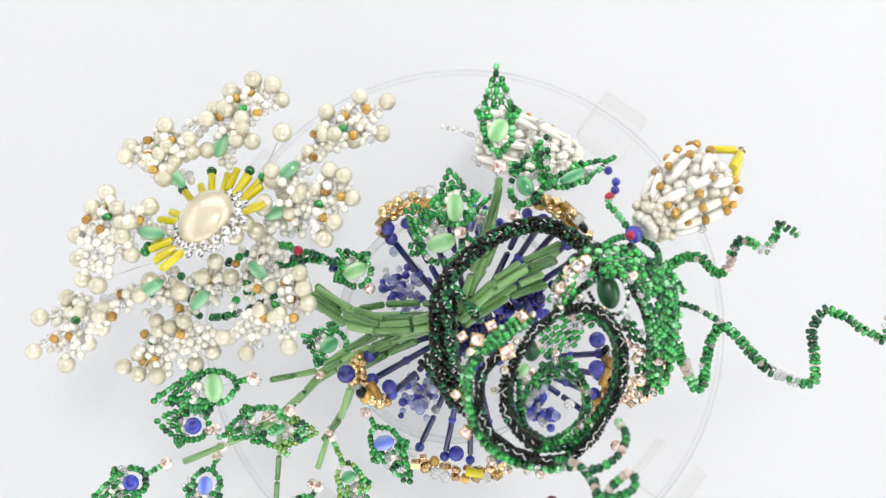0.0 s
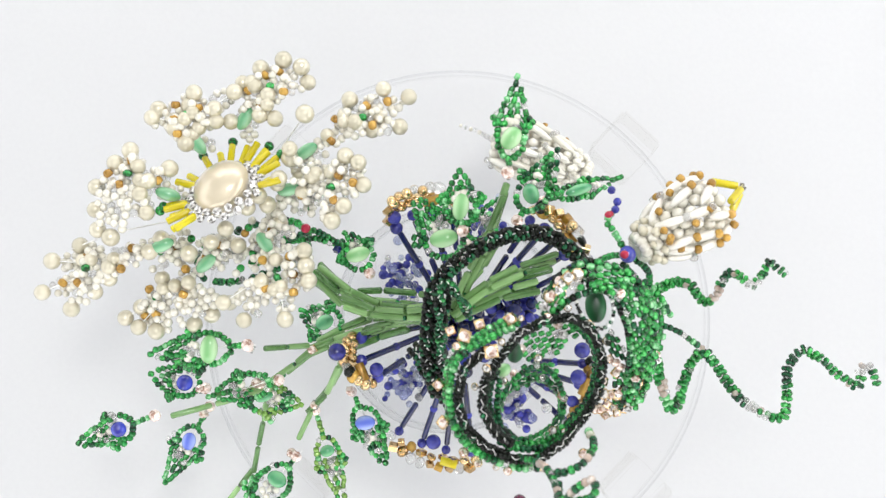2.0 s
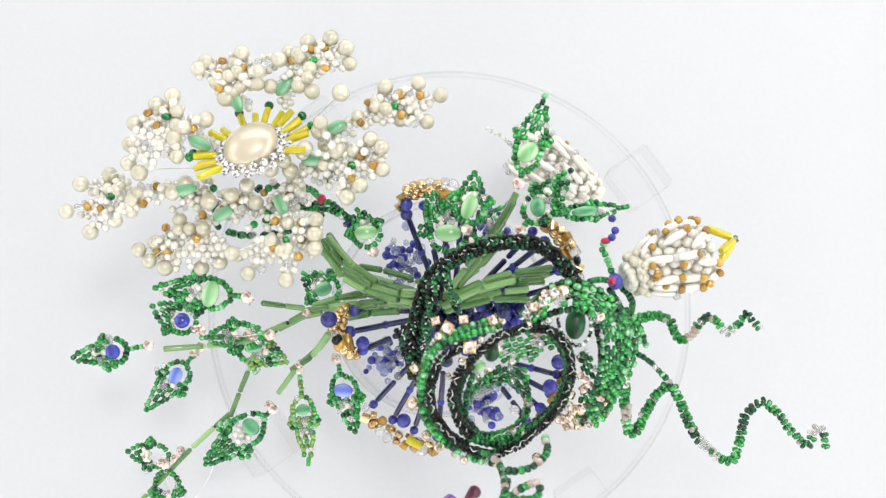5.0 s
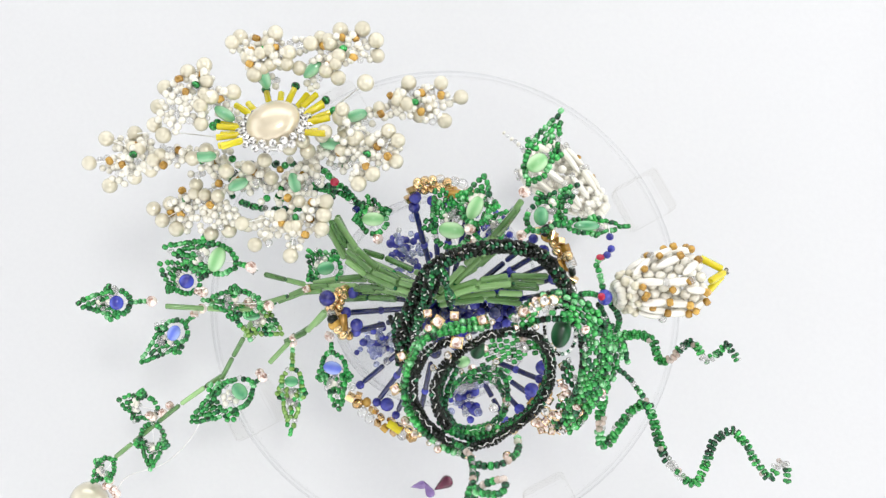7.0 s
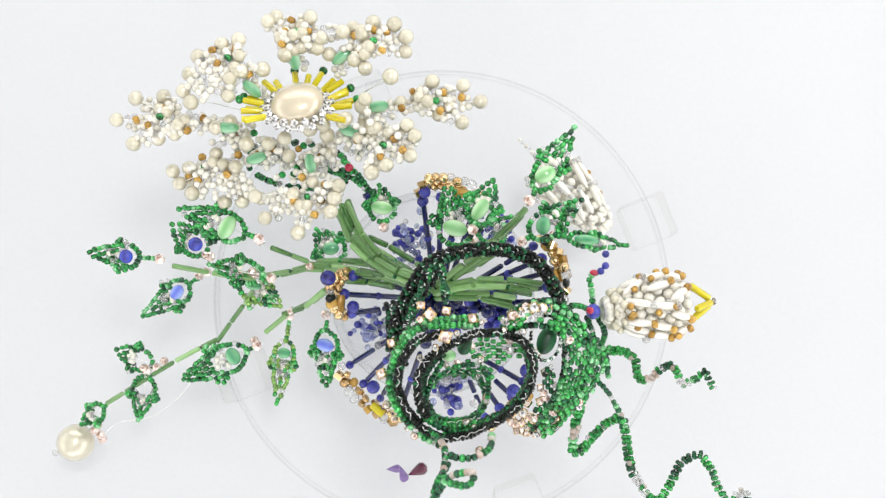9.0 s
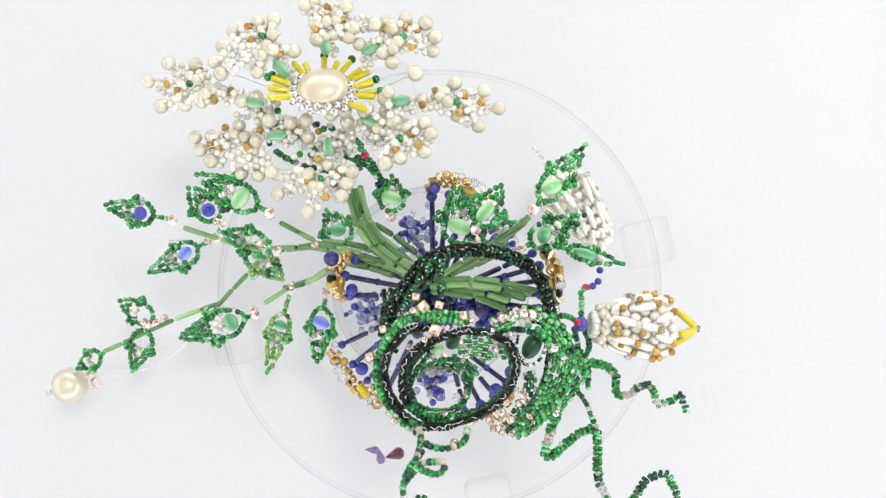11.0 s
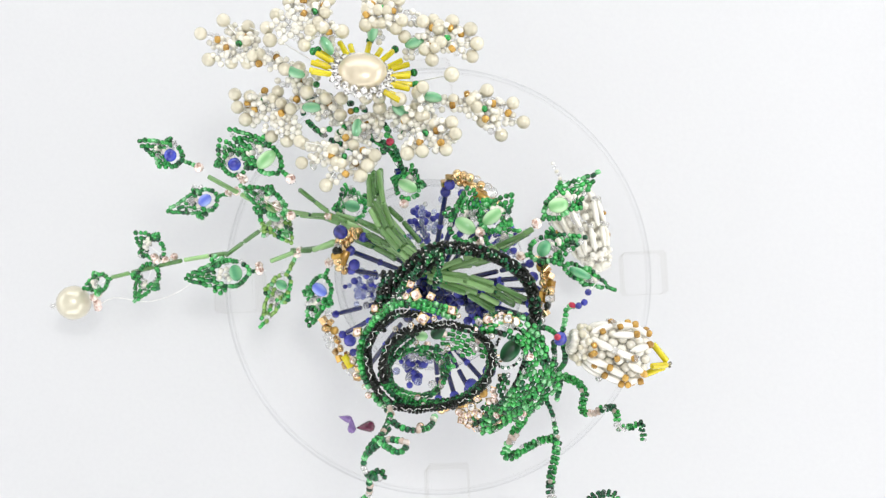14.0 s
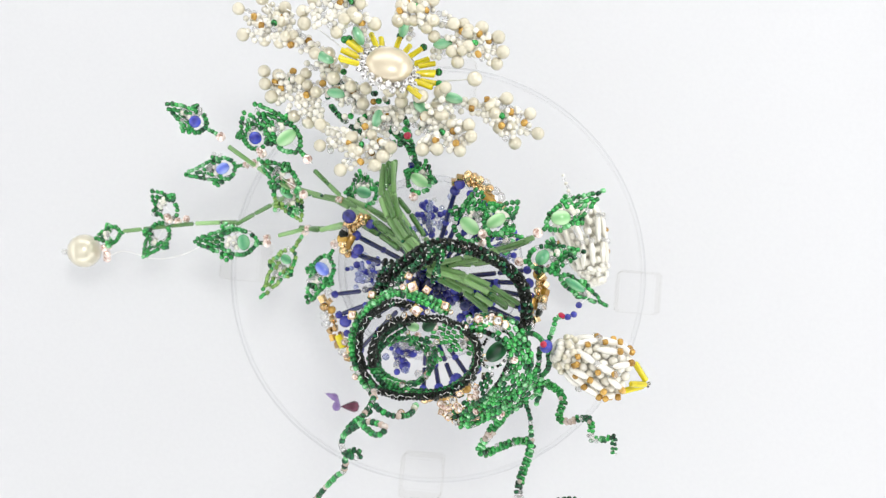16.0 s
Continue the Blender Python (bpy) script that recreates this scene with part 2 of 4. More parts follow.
def strand(b, points, r, choices, jitter=0.12, taper=1.0, shape=SEED):
    path = smooth_path(points, r * 1.5)
    n = len(path)
    for i, p in enumerate(path):
        t = path[min(i + 1, n - 1)] - path[max(i - 1, 0)]
        k = 1 + (taper - 1) * i / max(1, n - 1)
        wob = vec([rnd.uniform(-1, 1) for _ in range(3)]) * r * jitter
        ax = unit(t) + vec([rnd.uniform(-1, 1) for _ in range(3)]) * 0.18
        b.add(shape, p + wob, ax, r * k * rnd.uniform(0.9, 1.1), 1.5 * r * k, pick(choices), rnd.uniform(0, 6))
    return path


def rope(b, points, r, strands, radius, choices, twist=1.6, wire=True):
    """Strands of beads laid round one another, with a bright wire that shows between them."""
    path = smooth_path(points, r * 1.55)
    n = len(path)
    for i, p in enumerate(path):
        t = unit(path[min(i + 1, n - 1)] - path[max(i - 1, 0)])
        side = unit(np.cross(t, (0.1, 0.2, 1)))
        up = np.cross(side, t)
        for k in range(strands):
            a = 2 * math.pi * k / strands + twist * 0.25 * i
            o = (side * math.cos(a) + up * math.sin(a)) * radius
            b.add(SEED, p + o, t + side * rnd.uniform(-0.3, 0.3), r * rnd.uniform(0.88, 1.1), 1.5 * r, pick(choices), rnd.uniform(0, 6))
        if wire and rnd.random() < 0.7:
            z = 1 if i % 2 else -1
            o = side * z * rnd.uniform(0.1, 0.7) * r + up * (radius * 0.7 + r * 0.95)
            b.add(BUGLE, p + o, t - side * z * rnd.uniform(0.4, 1.2), r * 0.15, r * rnd.uniform(0.8, 1.5), SILVER)
    return path


def wire(b, points, r=0.00018, mat=None):
    path = smooth_path(points, 0.0022)
    for p, q in zip(path[:-1], path[1:]):
        b.add(BUGLE, (p + q) / 2, q - p, r, np.linalg.norm(q - p) * 1.15, mat or SILVER)


# ---- the setting ----
def ground():
    bm = bmesh.new()
    bmesh.ops.create_grid(bm, x_segments=8, y_segments=8, size=0.9)
    me = bpy.data.meshes.new("ground")
    bm.to_mesh(me)
    bm.free()
    me.materials.append(PAPER)
    ob = new("ground", me)
    ob.location.z = -0.006
    tagged(ob, "seamless white paper sheet under the stand", "backdrop", "", "structure")
    # Walls and ceiling out of view, added to enclose and bounce fill light.
    for name, at, wide, deep, high in (("wall_north", (0, 0.93, 0.694), 1.8, 0.05, 1.4), ("wall_south", (0, -0.93, 0.694), 1.8, 0.05, 1.4),
                                       ("wall_east", (0.93, 0, 0.694), 0.05, 1.8, 1.4), ("wall_west", (-0.93, 0, 0.694), 0.05, 1.8, 1.4),
                                       ("ceiling", (0, 0, 1.42), 1.92, 1.92, 0.05)):
        bm = bmesh.new()
        bmesh.ops.create_cube(bm, size=1.0, matrix=Matrix.Translation(at) @ Matrix.Diagonal((wide, deep, high, 1)))
        me = bpy.data.meshes.new(name)
        bm.to_mesh(me)
        bm.free()
        me.materials.append(CLOTH)
        tagged(new(name, me), "unseen white cloth wall added to close the space and bounce light" if high > 1 else "unseen white cloth ceiling added to close the space and bounce light", "studio booth", "", "structure")


def stand():
    root = thing("display_stand", "round clear acrylic plate on four clear cube feet", "display stand")
    plate = Beads()
    shape = lathe([(0.99, -0.5), (1.0, -0.4), (1.0, 0.4), (0.99, 0.5)], 96)
    plate.add((shape[0], shape[1][:-2] + shape[1][-1:]), (-0.0010, 0.0034, 0.0225), (0, 0, 1), 0.0904, 0.005, ACRYLIC)
    p = part("plate", plate, root)
    p.visible_shadow = False
    rim = Beads()
    ring = lathe([(0.988, -0.5), (1.0, -0.5), (1.0, 0.5), (0.988, 0.5)], 96)
    rim.add((ring[0], ring[1][:-2]), (-0.0010, 0.0034, 0.0225), (0, 0, 1), 0.0919, 0.005, EDGE)
    part("rim", rim, root, "polished greyish acrylic edge")
    for k in range(4):
        a = math.radians(28 + 90 * k)
        bm = bmesh.new()
        bmesh.ops.create_cube(bm, size=1.0)
        bmesh.ops.bevel(bm, geom=bm.edges[:], offset=0.05, segments=2, affect="EDGES")
        bmesh.ops.delete(bm, geom=[f for f in bm.faces if abs(f.normal.z) > 0.99], context="FACES_ONLY")
        me = bpy.data.meshes.new("foot")
        bm.to_mesh(me)
        bm.free()
        me.materials.append(CUBE_ACRYLIC)
        ob = new("foot", me)
        ob.parent = root
        ob.matrix_basis = Matrix.Translation((0.090 * math.cos(a), 0.0025 + 0.090 * math.sin(a), 0.0069)) @ Matrix.Rotation(a, 4, "Z") @ Matrix.Diagonal((0.0185, 0.0185, 0.0250, 1))
        ob.visible_shadow = False


def vase():
    root = thing("glass_dish", "low round smoked glass dish holding the stems", "dish")
    centre = vec((-0.0022, 0.0038, 0.0250))
    b = Beads()
    wall = lathe([(0.97, 0.0), (1.0, 0.06), (1.0, 0.94), (0.985, 1.0)], 72)
    b.add((wall[0], wall[1][:-2]), centre + vec((0, 0, 0.003)), (0, 0, 1), 0.0395, 0.016, FROST)
    part("side_wall", b, root).visible_shadow = False
    b = Beads()
    disc = lathe([(0.98, -0.5), (1.0, -0.3), (1.0, 0.3), (0.98, 0.5)], 72)
    b.add((disc[0], disc[1][:-2] + disc[1][-1:]), centre + vec((0, 0, 0.0015)), (0, 0, 1), 0.0395, 0.002, FROST)
    part("base", b, root).visible_shadow = False


# ---- leaves ----
def beaded_leaf(base, tip, width, cab, cab_at=0.36, cab_size=(0.0022, 0.0036), cab_turn=90.0, beads=GREEN, face=(0, 0, 1), r=0.00107, open_loop=False, pinkish=True, label="green seed-bead leaf wired round a glass stone"):
    """A leaf outlined in seed beads, round at its stalk, with a stone and clear beads inside."""
    root = thing("beaded_leaf", label, "leaf", "beaded leaves of the bouquet")
    width, cab_size = width * 0.66, (cab_size[0] * 0.94, cab_size[1] * 0.94)
    face = (face[0] + rnd.uniform(-0.3, 0.3), face[1] + rnd.uniform(-0.3, 0.3), face[2])
    base, tip = vec(base), vec(tip)
    x = unit(tip - base)
    y = unit(np.cross(face, x))
    n = np.cross(x, y)
    length = np.linalg.norm(tip - base)

    def place(u, v, w=0.0):
        return base + x * u * length + y * v + n * w

    edge = Loose(root)
    mix = [(beads, 5), (BRIGHT, 1.5), (DEEP, 0.8), (SPARK, 1.1), (CLEAR, 0.25)]
    loop = [(0.46, -1.02), (0.36, -1.14), (0.24, -1.04), (0.14, -0.70), (0.08, -0.24), (0.08, 0.24), (0.14, 0.70), (0.24, 1.04), (0.36, 1.14), (0.46, 1.02)]
    low = min(max(0.06, cab_at - (cab_size[1] + 0.0020) / length), 0.26) if cab else 0.08
    loop = [(low + (u - 0.08) * (0.46 - low) / 0.38, v) for u, v in loop]
    strand(edge, [place(-0.02, 0), place(low, 0)], r * 0.9, mix, 0.2)
    strand(edge, [place(u, v * width, 0.0005 * math.sin(7 * u + v)) for u, v in loop], r, mix, 0.25)
    u = 0.47
    while u < 1.0:
        h = width * 1.22 * ((1 - u) / 0.53) ** 0.9
        count = max(1, int(2 * h / (1.6 * r)) + 1)
        for k in range(count):
            v = (k / max(1, count - 1) * 2 - 1) * h if count > 1 else 0.0
            if u < 0.53 and abs(v) < h * 0.5:
                continue
            edge.add(SEED, place(u + rnd.uniform(-0.01, 0.01), v + rnd.uniform(-0.2, 0.2) * r, rnd.uniform(-0.0004, 0.0006)), y + x * rnd.uniform(-0.7, 0.7) + n * rnd.uniform(-0.3, 0.3), r * rnd.uniform(0.9, 1.08), 1.5 * r, pick(mix))
        u += 1.55 * r / length
    if not open_loop:
        for s in (-1, 1):
            for u, k in ((0.44, 1.4), (0.50, 1.62), (0.55, 1.38)):
                edge.add(SEED, place(u + rnd.uniform(-0.02, 0.02), s * width * k, 0.0004), x + y * s * rnd.uniform(0.2, 0.9), r, 1.5 * r, pick(mix))
    inside = Beads()
    for k in range(13):
        u = cab_at + 0.10 + 0.16 * rnd.random()
        inside.add(ROUND, place(u, width * rnd.uniform(-0.55, 0.55), rnd.uniform(0, 0.0008)), n, r * rnd.uniform(0.7, 1.25), r, pick([(CLEAR, 3), (WHITE, 2)]))
    for k in range(8):
        u = rnd.uniform(0.3, 0.8)
        inside.add(SEED, place(u, width * (0.92 - 0.9 * abs(u - 0.3)) * rnd.choice((-1, 1)), 0.0), x + y * 0.5, r * 0.55, r, CLEAR)
    part("filler", inside, root, "clear glass filler beads", "stuff")
    if cab:
        a = math.radians(cab_turn)
        lie = x * math.cos(a) + y * math.sin(a)
        piece("glass_stone", SMOOTH, cab, place(cab_at, 0, 0.0012), lie, (cab_size[0], cab_size[0] * 0.85, cab_size[1]), root, "polished cat's-eye glass stone")
    if pinkish:
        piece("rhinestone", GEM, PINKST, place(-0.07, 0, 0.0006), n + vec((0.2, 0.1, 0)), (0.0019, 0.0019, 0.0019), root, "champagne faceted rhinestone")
    wires = Beads()
    wire(wires, [place(-0.14, 0.0003), place(0.1, -0.0004), place(cab_at, 0.0003, -0.0006), place(0.7, 0)], 0.00015)
    part("wire", wires, root, "thin silver wire")
    return root


def leaves():
    # left spray
    beaded_leaf((-0.0943, 0.0024, 0.0930), (-0.1193, 0.0015, 0.0930), 0.0052, CAB_NAVY, 0.40, (0.0025, 0.0026), label="green seed-bead leaf round a deep blue cat's-eye stone")
    beaded_leaf((-0.0784, 0.0062, 0.0860), (-0.0935, 0.0160, 0.0860), 0.0058, CAB_NAVY, 0.30, (0.0027, 0.0027), label="green seed-bead leaf round a deep blue cat's-eye stone")
    beaded_leaf((-0.0864, -0.0008, 0.0620), (-0.1088, -0.0193, 0.0580), 0.0060, CAB_BLUE, 0.40, (0.0025, 0.0032), 20, label="green seed-bead leaf round a light blue cat's-eye stone")
    beaded_leaf((-0.0382, -0.0112, 0.0600), (-0.0365, -0.0371, 0.0520), 0.0062, CAB_BLUE, 0.36, (0.0026, 0.0037), 80, label="green seed-bead leaf round a light blue cat's-eye stone")
    beaded_leaf((-0.0568, 0.0132, 0.1090), (-0.0852, 0.0197, 0.1040), 0.0064, CAB_LIGHT, 0.33, (0.0028, 0.0046), 75, label="green seed-bead leaf round a pale green cat's-eye stone")
    beaded_leaf((-0.0526, -0.0139, 0.0580), (-0.0546, -0.0464, 0.0500), 0.0048, CAB_GREEN, 0.36, (0.0021, 0.0026), 90, OLIVE, label="olive green seed-bead leaf with a small green stone")
    beaded_leaf((-0.0640, -0.0251, 0.0620), (-0.0925, -0.0415, 0.0520), 0.0070, CAB_GREEN, 0.24, (0.0028, 0.0036), 100)
    beaded_leaf((-0.1054, -0.0380, 0.0450), (-0.1224, -0.0332, 0.0450), 0.0058, None, label="small green seed-bead leaf filled with clear beads")
    beaded_leaf((-0.1082, -0.0410, 0.0450), (-0.1097, -0.0599, 0.0420), 0.0056, None, label="small green seed-bead leaf filled with clear beads")
    beaded_leaf((-0.1244, -0.0565, 0.0400), (-0.1339, -0.0649, 0.0380), 0.0045, None, pinkish=False, label="small green seed-bead leaf filled with clear beads")
    beaded_leaf((-0.0561, 0.0011, 0.0860), (-0.0782, 0.0031, 0.0840), 0.0052, None, label="small green seed-bead leaf filled with clear beads")
    beaded_leaf((-0.0674, 0.0003, 0.0800), (-0.0538, -0.0085, 0.0700), 0.0066, CAB_GREEN, 0.3, (0.0016, 0.0032), 30, OLIVE, label="olive green seed-bead leaf with a small green stone")
    beaded_leaf((-0.0351, 0.0097, 0.0620), (-0.0470, 0.0221, 0.0600), 0.0068, CAB_GREEN, 0.4, (0.0026, 0.0034), 60)
    # right sprays
    beaded_leaf((0.0319, 0.0354, 0.1240), (0.0424, 0.0588, 0.1220), 0.0050, CAB_LIGHT, 0.30, (0.0028, 0.0037), 150, label="green seed-bead leaf round a pale green cat's-eye stone")
    beaded_leaf((0.0316, 0.0242, 0.0970), (0.0484, 0.0392, 0.0990), 0.0066, CAB_GREEN, 0.32, (0.0026, 0.0034), 50)
    beaded_leaf((0.0425, 0.0285, 0.0740), (0.0686, 0.0287, 0.0660), 0.0030, CAB_GREEN, 0.38, (0.0019, 0.0050), 0)
    beaded_leaf((0.0148, 0.0252, 0.1110), (0.0190, 0.0404, 0.1140), 0.0062, CAB_LIGHT, 0.36, (0.0025, 0.0042), 165, label="green seed-bead leaf round a pale green cat's-eye stone")
    beaded_leaf((0.0104, 0.0177, 0.1040), (0.0040, 0.0381, 0.1080), 0.0076, CAB_LIGHT, 0.33, (0.0029, 0.0044), 65, label="green seed-bead leaf round a pale green cat's-eye stone")
    beaded_leaf((-0.0176, 0.0240, 0.0900), (-0.0208, 0.0378, 0.0920), 0.0056, CAB_LIGHT, 0.40, (0.0025, 0.0040), 75, label="green seed-bead leaf round a pale green cat's-eye stone")
    beaded_leaf((0.0144, 0.0233, 0.0800), (0.0270, 0.0328, 0.0800), 0.0045, None, label="small green seed-bead leaf filled with clear beads")


# ---- stems ----
def stem(paths, label="bundle of wired pale green bugle-bead stems"):
    """Each path: points, number of strands, and the strands' spread."""
    root = thing("flower_stem", label, "stem", "bugle stems of the bouquet")
    knots = Beads()
    for points, count, spread in paths:
        for k in range(count):
            a = 2 * math.pi * k / max(1, count) + 0.4
            d = vec((math.cos(a) * 0.7, math.cos(a) * 0.7, math.sin(a))) * spread * 1.15 if count > 1 else vec((0, 0, 0))
            dense = smooth_path([vec(p) + d * rnd.uniform(0.7, 1.25) + vec([rnd.uniform(-1, 1) for _ in range(3)]) * (0.0009 if count > 1 else 0) for p in points], 0.0004)
            i, r = int(rnd.uniform(0, 6)), 0.00108 if count > 2 else 0.00095
            while i < len(dense) - 6:
                size = int(rnd.uniform(20, 34))
                j = min(i + size, len(dense) - 1)
                p, q = dense[i], dense[j]
                piece("bugle_bead", BUGLE, STEM, (p + q) / 2, q - p, (r, r, np.linalg.norm(q - p) * 0.97), root)
                if rnd.random() < 0.22:
                    knots.add(SEED, q, q - p, 0.0008, 0.0012, pick([(DEEP, 2), (BLACK, 1), (GREEN, 1)]))
                i = j + 2
    part("spacer", knots, root, "", "stuff")
    return root


def joint_crystals(root, places):
    """Small set stones wired over the joints of the sprays."""
    for q in places:
        tilt = (rnd.uniform(-0.6, 0.6), rnd.uniform(-0.6, 0.6), 1)
        piece("crystal", rnd.choice((SQUARE, SEED)), pick([(CHAMP, 3), (CLEAR, 1), (GOLD, 0.6)]), q, tilt, (0.0017, 0.0017, 0.0024), root, "", rnd.uniform(0, 3))
        piece("rhinestone", GEM, PINKST, vec(q) + vec((0, 0, 0.0014)), tilt, (0.0014, 0.0014, 0.0014), root)


def stems():
    stem([(((-0.0345, 0.0296, 0.0840), (-0.0254, 0.0173, 0.0860), (-0.0131, 0.0093, 0.0920), (0.0032, 0.0045, 0.0970)), 6, 0.0028),
          (((-0.0243, 0.0177, 0.0800), (-0.0117, 0.0124, 0.0880), (0.0020, 0.0061, 0.0940)), 3, 0.0020)], "thick green bugle stem of the pearl flower")
    spray = stem([(((-0.0441, 0.0079, 0.0740), (-0.0282, 0.0084, 0.0800), (-0.0115, 0.0066, 0.0900), (0.0021, 0.0042, 0.0950)), 5, 0.0026),
          (((-0.0629, 0.0004, 0.0760), (-0.0526, 0.0029, 0.0760), (-0.0431, 0.0072, 0.0760)), 2, 0.0013),
          (((-0.0915, 0.0009, 0.0900), (-0.0795, 0.0002, 0.0860), (-0.0624, -0.0006, 0.0780)), 1, 0),
          (((-0.0529, 0.0108, 0.1000), (-0.0435, 0.0083, 0.0820)), 1, 0),
          (((-0.0782, 0.0035, 0.0840), (-0.0620, 0.0003, 0.0780)), 1, 0)])
    joint_crystals(spray, ((-0.0435, 0.0068, 0.0780), (-0.0513, -0.0100, 0.0620), (-0.0599, -0.0080, 0.0620), (-0.0789, 0.0060, 0.0860), (-0.0826, -0.0015, 0.0780), (-0.0622, 0.0014, 0.0780), (-0.0603, 0.0131, 0.0860), (-0.0640, -0.0226, 0.0600)))
    joint_crystals(spray, ((-0.0379, -0.0092, 0.0660), (-0.1017, -0.0355, 0.0460), (-0.1092, -0.0392, 0.0460), (-0.0628, 0.0023, 0.0820)))
    stem([(((-0.0535, -0.0110, 0.0600), (-0.0425, -0.0055, 0.0660), (-0.0308, 0.0033, 0.0760), (-0.0117, 0.0039, 0.0880)), 3, 0.0016),
          (((-0.0616, -0.0207, 0.0620), (-0.0530, -0.0116, 0.0620)), 1, 0)])
    stem([(((-0.0674, -0.0089, 0.0680), (-0.0771, -0.0219, 0.0580), (-0.0828, -0.0314, 0.0540)), 1, 0),
          (((-0.0777, -0.0230, 0.0560), (-0.0969, -0.0350, 0.0480), (-0.1244, -0.0556, 0.0400)), 1, 0),
          (((-0.0798, -0.0251, 0.0560), (-0.0865, -0.0410, 0.0500)), 1, 0),
          (((-0.0610, -0.0003, 0.0780), (-0.0674, -0.0089, 0.0680)), 2, 0.001)])
    stem([(((0.0307, 0.0324, 0.1120), (0.0245, 0.0245, 0.1080), (0.0171, 0.0170, 0.1020), (0.0050, 0.0054, 0.0960)), 4, 0.0022),
          (((0.0225, 0.0190, 0.0980), (0.0132, 0.0118, 0.0960), (0.0020, 0.0046, 0.0940)), 3, 0.0018)])
    stem([(((0.0375, 0.0083, 0.0920), (0.0261, 0.0081, 0.0960), (0.0170, 0.0072, 0.0980), (0.0040, 0.0036, 0.0960)), 4, 0.0026),
          (((0.0315, 0.0027, 0.0920), (0.0187, 0.0036, 0.0960), (0.0057, 0.0018, 0.0940)), 3, 0.0018)])
    stem([(((0.0019, 0.0047, 0.0920), (-0.0006, 0.0037, 0.0550), (-0.0023, 0.0022, 0.0280)), 7, 0.0040)], "upright bundle of green bugle stems in the vase")


# ---- the pearl flower ----
def petal(flower, start, end, width, pearls, lift=0.003):
    """One petal: white seed beads in a widening sheet, amber and green accents, pearls round its outer edge."""
    start, end = vec(start), vec(end)
    x = unit(end - start)
    y = unit(np.cross((0, 0.25, 1), x))
    n = np.cross(x, y)
    length = np.linalg.norm(end - start)

    def place(u, v):
        bend = lift * math.sin(math.pi * min(u, 1.0)) - 0.0016 * abs(v) ** 2
        return start + x * u * length + y * v * width + n * bend

    def half(u):
        return 0.22 + 0.75 * min(1.0, max(0.0, (u - 0.15) / 0.5)) ** 1.3 * (1.0 if u < 0.85 else 1 - (u - 0.85) * 2.2)

    sheet = Beads()
    heart = place(0.55, 0)
    ends = [(vec(q) - start) @ x for q in pearls], [(vec(q) - start) @ y for q in pearls]
    tips = [(heart, heart + (vec(q) - heart) * 0.74) for q in pearls] + [(start, heart)]
    step = 0.00205
    for i in range(int(min(ends[0] + [0.0]) / step) - 2, int(max(ends[0]) / step) + 3):
        for j in range(int(min(ends[1]) / step) - 3, int(max(ends[1]) / step) + 4):
            flat = vec((i * step, (j + 0.5 * (i % 2)) * step))
            gap = 1.0
            for p, q in tips:
                p2, q2 = vec(((p - start) @ x, (p - start) @ y)), vec(((q - start) @ x, (q - start) @ y))
                k = min(1.0, max(0.0, ((flat - p2) @ (q2 - p2)) / ((q2 - p2) @ (q2 - p2) + 1e-9)))
                gap = min(gap, np.linalg.norm(flat - p2 - k * (q2 - p2)))
            if gap > 0.0029 or rnd.random() < 0.05:
                continue
            u, v = flat[0] / length, flat[1] / width
            c = start + x * flat[0] + y * flat[1] + n * (lift * math.sin(math.pi * min(max(u, 0.0), 1.0)) - 0.0010 * min(v * v, 2.0) + rnd.uniform(-0.0009, 0.0009))
            c = c + (x * rnd.uniform(-1, 1) + y * rnd.uniform(-1, 1)) * 0.00042
            r = rnd.uniform(0.00105, 0.00135)
            sheet.add(ROUND, c, n + x * 0.2, r, r, pick([(WHITE, 10), (CLEAR, 1.6)]))
    ob = part("petal", sheet, flower, "petal of white seed beads edged with pearls")
    for u, v in ((0.34, -0.35), (0.5, 0.6), (0.72, -0.5), (0.78, 0.25), (0.93, 0.0)):
        piece("amber_bead", SEED, AMBER, place(u + rnd.uniform(-0.05, 0.05), v * half(u)) + n * 0.0016, unit(x + y * rnd.uniform(-1, 1)), (0.0014, 0.0014, 0.0021), ob)
    piece("green_bead", SEED, GREEN, place(0.7, -0.1) + n * 0.0018, y, (0.0014, 0.0014, 0.0019), ob)
    piece("green_drop", SMOOTH, CAB_JADE, place(0.13, 0.12) + n * 0.0022, x, (0.0019, 0.0017, 0.0036), ob, "pale green glass drop")
    links = Beads()
    for q in pearls:
        c = vec(q) + n * rnd.uniform(0.0002, 0.0020)
        r = rnd.uniform(0.00225, 0.00255)
        piece("pearl", SMOOTH, PEARL, c, unit(x + n * rnd.uniform(-1, 1)), (r, r, r), ob)
        wire(links, [heart + (c - heart) * 0.5, c + n * 0.0002], 0.00016)
        for k in range(2):
            d = heart + (c - heart) * rnd.uniform(0.35, 0.75) + n * rnd.uniform(0.001, 0.002)
            r = rnd.uniform(0.0011, 0.0014)
            piece("white_bead", ROUND, WHITE, d, n, (r, r, r), ob)
    for k in range(4):
        u, v = rnd.uniform(0.25, 0.85), rnd.uniform(-0.6, 0.6)
        r = rnd.uniform(0.0019, 0.0023)
        piece("pearl", SMOOTH, PEARL, place(u, v * half(u)) + n * 0.0016, n, (r, r, r), ob)
    part("wire", links, ob, "thin silver wire", "stuff")


